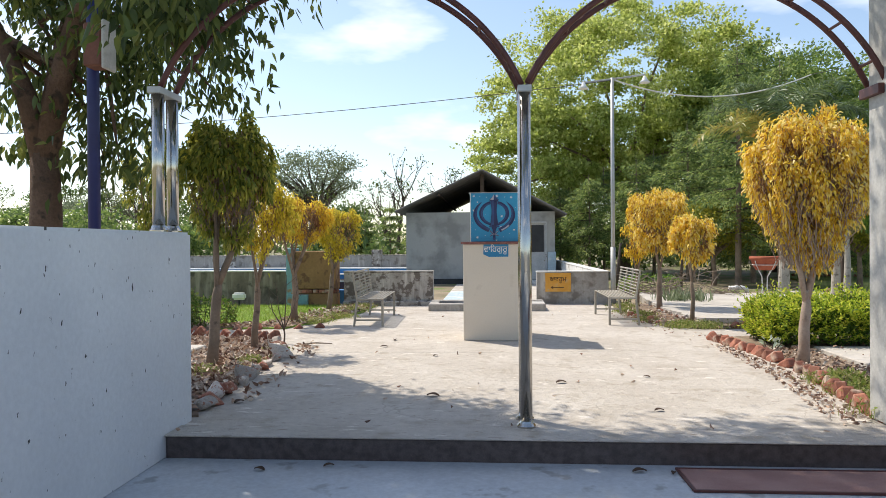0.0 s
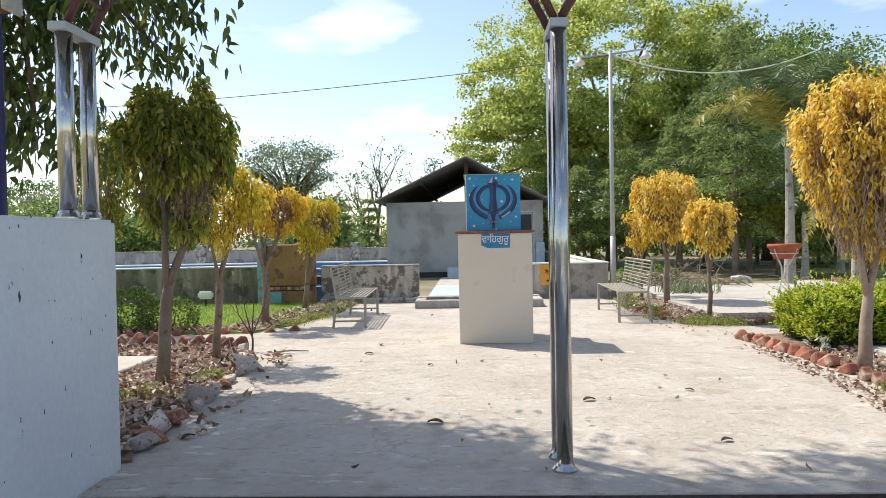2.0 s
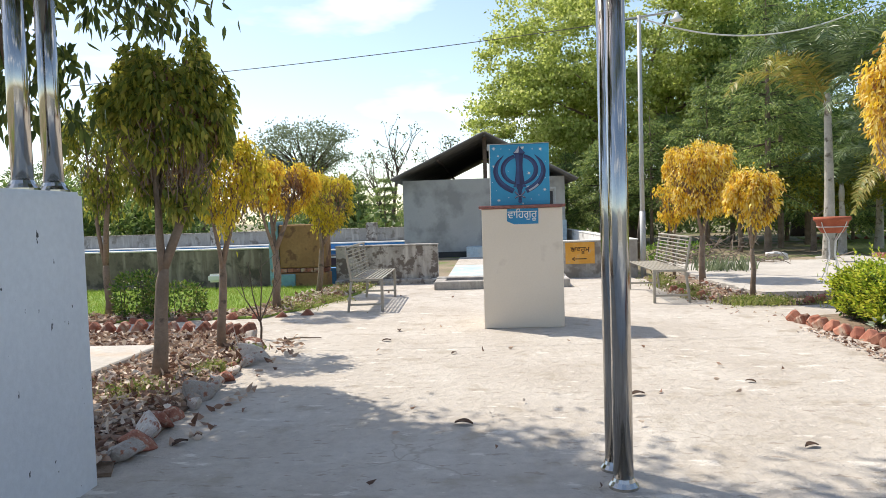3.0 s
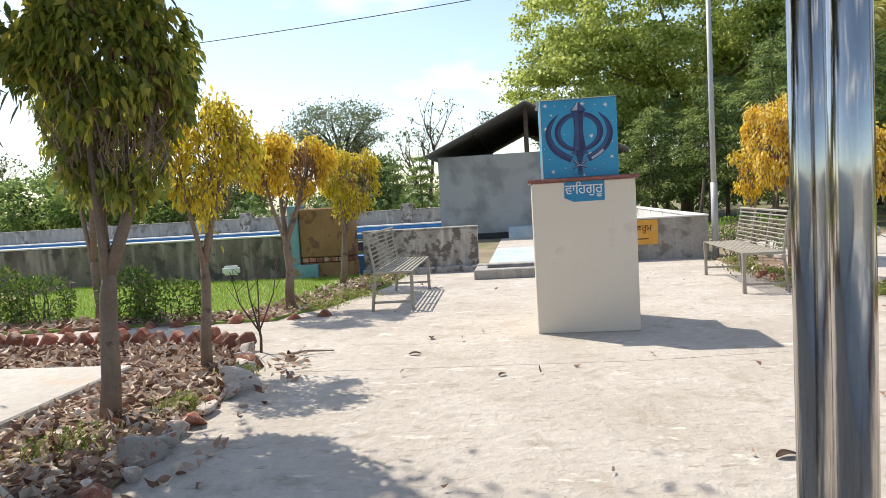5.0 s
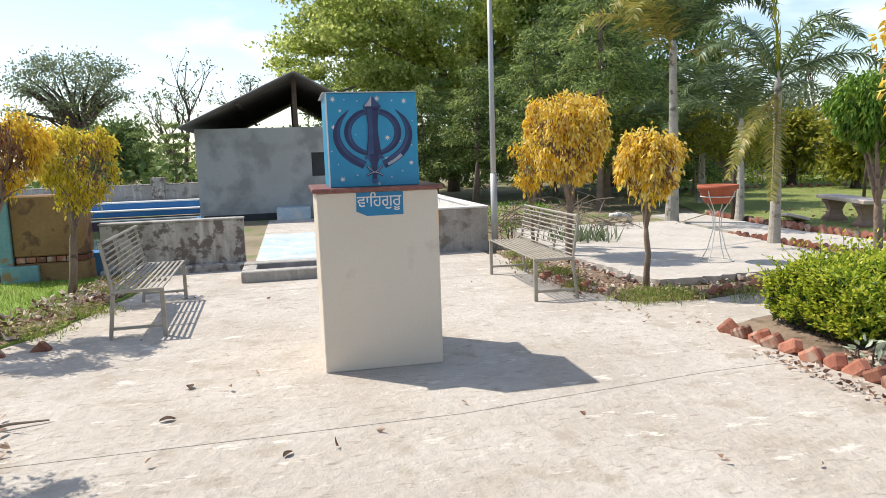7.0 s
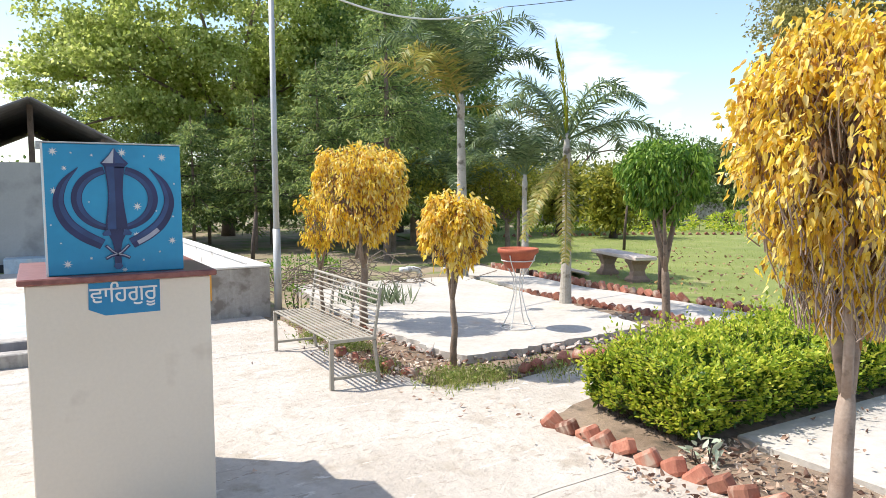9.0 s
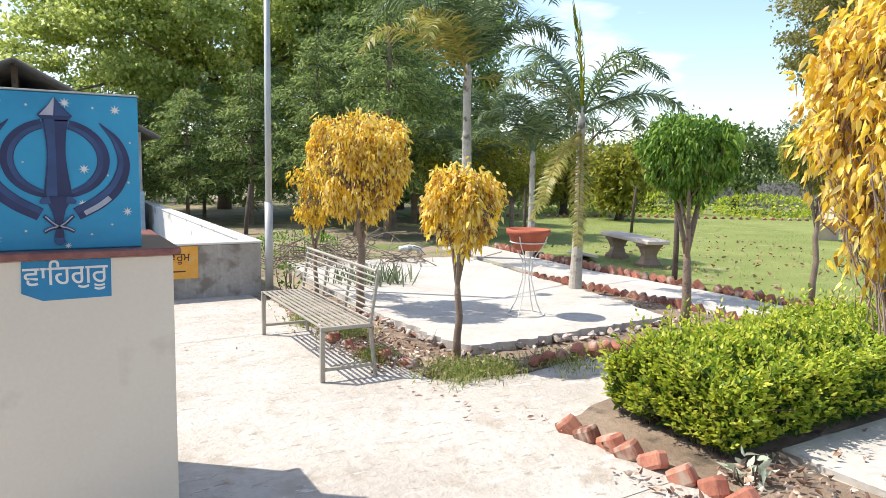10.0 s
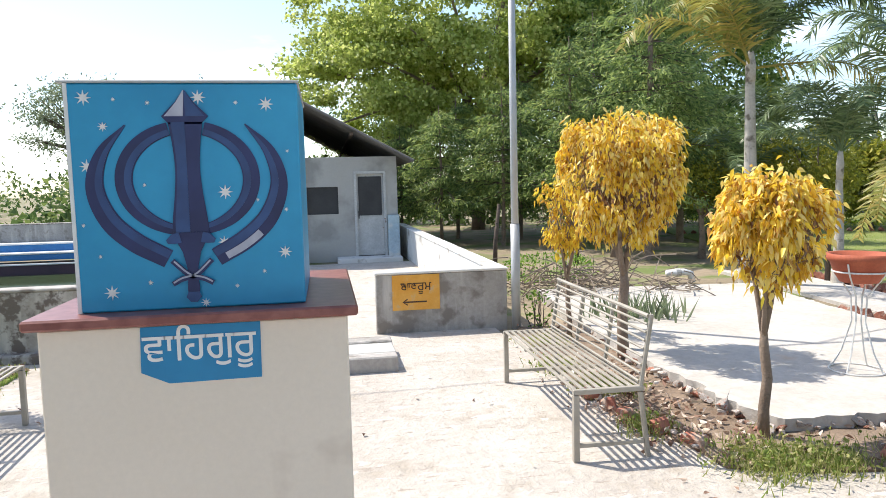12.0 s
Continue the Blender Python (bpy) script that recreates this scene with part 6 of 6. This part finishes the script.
for _ in range(230):
    c = Vector((rng.normal(-0.1, 0.85), rng.normal(0, 0.5), abs(rng.normal(0.08, 0.2))))
    a, ln = rng.uniform(0, math.pi), rng.uniform(0.25, 0.8)
    d = Vector((math.cos(a), math.sin(a), rng.normal(0, 0.3))) * ln / 2
    p0, p1 = c - d, c + d
    p0.z, p1.z = max(p0.z, 0.0), max(p1.z, 0.01)
    part("branch", tube([p0, p0.lerp(p1, 0.5) + Vector((0, 0, rng.uniform(0, 0.06))), p1], [0.012, 0.009, 0.004], 4), "twig", brush)
stick = part("stick", tube([(-1.55, 2.98, 0.02), (-1.4, 3.05, 0.03), (-1.2, 3.1, 0.015)], [0.012, 0.01, 0.006], 6), "twig")
tagged(stick, "broken dry stick on the paving edge", "stick")

# ---- pot stand ----
stand = thing("pot_stand", "thin white wire stand holding a wide terracotta bowl", "plant stand", (5.4, 6.33, 0.1))
part("foot_ring", tube([(0.2 * math.cos(a), 0.2 * math.sin(a), 0.008) for a in np.linspace(0, 2 * math.pi, 25)], 0.006, 5), "cable", stand)
part("top_ring", tube([(0.195 * math.cos(a), 0.195 * math.sin(a), 0.8) for a in np.linspace(0, 2 * math.pi, 25)], 0.007, 5), "cable", stand)
for k in range(4):
    a = 2 * math.pi * k / 4 + 0.5
    prof = ((0.19, 0.01), (0.12, 0.15), (0.05, 0.4), (0.06, 0.6), (0.195, 0.8), (0.222, 0.87))
    part("leg", tube([(r * math.cos(a), r * math.sin(a), z) for r, z in prof], 0.007, 5), "cable", stand)
bowl = thing("terracotta_bowl", "wide red terracotta bowl on a wire stand", "bowl", (5.4, 6.33, 0.9))
part("bowl_body", add_lathe(bmesh.new(), [(0.10, -0.09), (0.14, -0.085), (0.185, -0.01), (0.213, 0.075), (0.24, 0.09), (0.24, 0.14), (0.208, 0.14), (0.185, 0.04), (0.11, -0.05)], (0, 0, 0), 32), "terracotta", bowl, "", True)

# cement garden table and bench parts
tbl = thing("cement_table", "pink cement garden bench with two carved legs on the lawn", "bench", (10.35, 9.65, 0), 72)
part("top", box(-0.95, 0.95, -0.22, 0.22, 0.43, 0.5, 0.012), "cement", tbl)
for x in (-0.62, 0.62):
    bm = bmesh.new()
    rows = [[bm.verts.new((x + sx * w, sy * d, z)) for sx, sy in ((-1, -1), (1, -1), (1, 1), (-1, 1))] for w, d, z in
            ((0.13, 0.19, 0), (0.13, 0.19, 0.06), (0.085, 0.13, 0.13), (0.075, 0.11, 0.22), (0.1, 0.15, 0.33), (0.14, 0.19, 0.39), (0.14, 0.19, 0.428))]
    for q0, q1 in zip(rows, rows[1:]):
        for k in range(4):
            bm.faces.new((q0[k], q0[(k + 1) % 4], q1[(k + 1) % 4], q1[k]))
    part("leg", bm, "bench_leg", tbl, "carved brown leg")
ob = part("fallen_slab", box(-0.5, 0.5, -0.2, 0.2, 0, 0.06, 0.01), "cement")
ob.matrix_world = pose(9.7, 10.3, 0.08, 14, 6, 60)
tagged(ob, "pink cement slab leaning on the lawn beside the table", "slab")

pic = thing("picnic_bench", "pinkish cement park bench far across the lawn", "bench", (18.2, 10.2, 0), 65)
for k in range(3):
    part("seat_slat", box(-0.9, 0.9, -0.3 + 0.16 * k, -0.17 + 0.16 * k, 0.42, 0.46, 0.005), "terracotta", pic)
for k in range(2):
    part("back_slat", box(-0.9, 0.9, 0.2, 0.24, 0.58 + 0.18 * k, 0.72 + 0.18 * k, 0.005), "cement", pic)
for x in (-0.7, 0.7):
    part("leg", box(x - 0.05, x + 0.05, -0.28, 0.24, 0, 0.418, 0.01), "cement", pic)
    part("back_post", box(x - 0.04, x + 0.04, 0.242, 0.29, 0, 0.92, 0.005), "cement", pic)

lamp = thing("garden_floodlight", "small white floodlight standing at the low wall", "floodlight", (-4.4, 8.45, 0.02))
part("housing", box(-0.14, 0.14, -0.06, 0.06, 0.14, 0.29, 0.035, None, 3), "white", lamp)
part("stake", tube([(0, 0, -0.03), (0, 0, 0.15)], 0.02, 8), "dark", lamp)

tap = thing("water_pipe", "white capped water pipe elbow on the soil", "pipe", (6.9, 11.9, 0))
part("elbow", tube([(-0.25, 0, 0.16), (0.05, 0, 0.17), (0.16, 0, 0.14), (0.19, 0, 0.0)], 0.055, 12), "white", tap, "", True)
part("collar", tube([(-0.1, 0, 0.163), (-0.02, 0, 0.167)], 0.068, 12), "pillar", tap)

for k, (x, y) in enumerate(((9.15, 7.58), (9.03, 11.25), (14.96, 14.24), (6.4, 15.3), (4.3, 13.9))):
    bm = tube([(0, 0, -0.05), (0.02, 0.01, 0.6), (-0.02, 0, 1.3)], [0.045, 0.04, 0.03], 8)
    ob = part("garden_stake", bm, "bark_dark", None, "", True)
    ob.matrix_world = pose(x, y, 0, 2, -3, 30 * k)
    tagged(ob, "dark weathered wooden stake at the lawn edge", "stake", "garden stakes")


# ---- brick and stone edgings ----
brick_mesh = mesh_of(box(-0.105, 0.105, -0.05, 0.05, -0.036, 0.036, 0.014), "brick")
brick_mesh.materials.append(M["brick"])


def edging(name, line, step, label, seed, tilt=45, sink=0.015, z=0.0):
    """Bricks set on their corners along a line."""
    r = random.Random(seed)
    e = thing(name, label, "edging", kind="structure")
    for (x0, y0), (x1, y1) in zip(line, line[1:]):
        n = max(1, round(math.hypot(x1 - x0, y1 - y0) / step))
        turn = math.degrees(math.atan2(y1 - y0, x1 - x0))
        for k in range(n):
            if r.random() < 0.025:
                continue
            f = (k + 0.5) / n
            b = part("brick", brick_mesh, "brick", e)
            b.matrix_basis = pose(x0 + (x1 - x0) * f + r.uniform(-0.015, 0.015), y0 + (y1 - y0) * f + r.uniform(-0.02, 0.02), z + 0.045 - sink + r.uniform(-0.015, 0.012), 0, 0, turn + r.uniform(-22, 22)) \
                @ pose(0, 0, 0, r.uniform(-14, 14), tilt + r.uniform(-15, 15), 0) @ Matrix.Diagonal((r.uniform(0.6, 0.95), r.uniform(0.85, 1.1), r.uniform(1.3, 1.7), 1))
    return e


edging("brick_edging_east", [(3.58, -0.7), (3.7, 0.2), (3.85, 1.1), (3.83, 2.5), (3.78, 3.05), (3.7, 3.7)], 0.16, "slanted red bricks edging the hedge bed", 1, 38)
edging("brick_edging_slab", [(4.35, 4.92), (4.9, 4.95), (6.3, 5.0), (7.2, 4.85)], 0.16, "crumbling red bricks edging the dusty bed", 2)
edging("brick_edging_path", [(7.35, 8.9), (7.55, 7.4), (7.65, 6.5), (7.68, 4.9), (7.7, 4.1)], 0.15, "red bricks set on edge along the garden path", 3)
edging("brick_edging_lawn", [(9.3, 12.6), (9.0, 9.0), (9.12, 7.0), (9.15, 3.0)], 0.17, "red bricks edging the wide lawn", 4)
edging("brick_edging_west", [(-1.95, 3.2), (-2.5, 3.52), (-4.2, 3.62), (-6.2, 3.68)], 0.18, "red bricks set on their corners along the bed", 5, 45, -0.03)
edging("brick_edging_lawn_west", [(-1.7, 5.0), (-2.3, 4.75), (-4.4, 4.5), (-6.8, 4.38)], 0.3, "half-buried red bricks along the small lawn", 6, 45, 0.055)
edging("brick_edging_bench", [(3.55, 5.25), (3.3, 5.8), (3.2, 6.6)], 0.3, "loose red bricks beside the bench", 7, 20)
edging("brick_edging_far", [(12, 21.5), (20, 19), (26, 15)], 0.3, "distant brick edging of the lawn", 8)


def stone_mesh(seed):
    """An angular broken lump."""
    r = np.random.default_rng(seed)
    bm = bmesh.new()
    for p in r.uniform(-0.5, 0.5, (13, 3)) * np.array([1, 0.85, 0.8]):
        bm.verts.new(p.tolist())
    hull = bmesh.ops.convex_hull(bm, input=bm.verts[:])
    bmesh.ops.delete(bm, geom=[g for g in hull["geom_interior"] if isinstance(g, bmesh.types.BMVert)], context="VERTS")
    bmesh.ops.bevel(bm, geom=bm.edges[:], offset=0.035, segments=1, affect="EDGES")
    me = mesh_of(bm, "stone")
    me.materials.append(M["stone"])
    return me


stone_kinds = [stone_mesh(k) for k in range(4)]
stone_kinds[2].materials[0] = M["brick"]
row = thing("stone_edging", "rough whitish stones and broken bricks edging the leafy bed", "edging", kind="structure")
r_ = random.Random(4)
way = [(-1.38, -0.55), (-1.46, 0.4), (-1.52, 1.4), (-1.6, 2.3), (-1.9, 3.05)]
for (x0, y0), (x1, y1) in zip(way, way[1:]):
    for k in range(5):
        f = (k + 0.5) / 5
        st = part("stone", stone_kinds[r_.randrange(4)], "stone", row)
        s = r_.uniform(0.2, 0.34)
        st.matrix_basis = pose(x0 + (x1 - x0) * f + r_.uniform(-0.05, 0.03), y0 + (y1 - y0) * f, s * 0.15, r_.uniform(-20, 20), r_.uniform(-20, 20), 90 + r_.uniform(-50, 50)) @ Matrix.Diagonal((s, s * 0.75, s * 0.75, 1))

rubble = thing("rubble", "broken concrete lumps at the slab edge", "rubble", kind="structure")
edge = [(3.93, 7.6), (3.97, 6.4), (4.0, 5.5), (4.7, 5.38), (5.7, 5.45), (6.7, 5.52)]
for (x0, y0), (x1, y1) in zip(edge, edge[1:]):
    count = round(math.hypot(x1 - x0, y1 - y0) / 0.062)
    for k in range(count):
        st = part("stone", stone_kinds[k % 4], "stone", rubble)
        s = r_.uniform(0.06, 0.15)
        f = (k + r_.random()) / count
        st.matrix_basis = pose(x0 + (x1 - x0) * f + r_.uniform(-0.05, 0.04), y0 + (y1 - y0) * f + r_.uniform(-0.06, 0.03), s * 0.2 + r_.uniform(0, 0.045), r_.uniform(-30, 30), r_.uniform(-30, 30), r_.uniform(0, 360)) @ Matrix.Diagonal((s, s * 0.8, s * 0.6, 1))
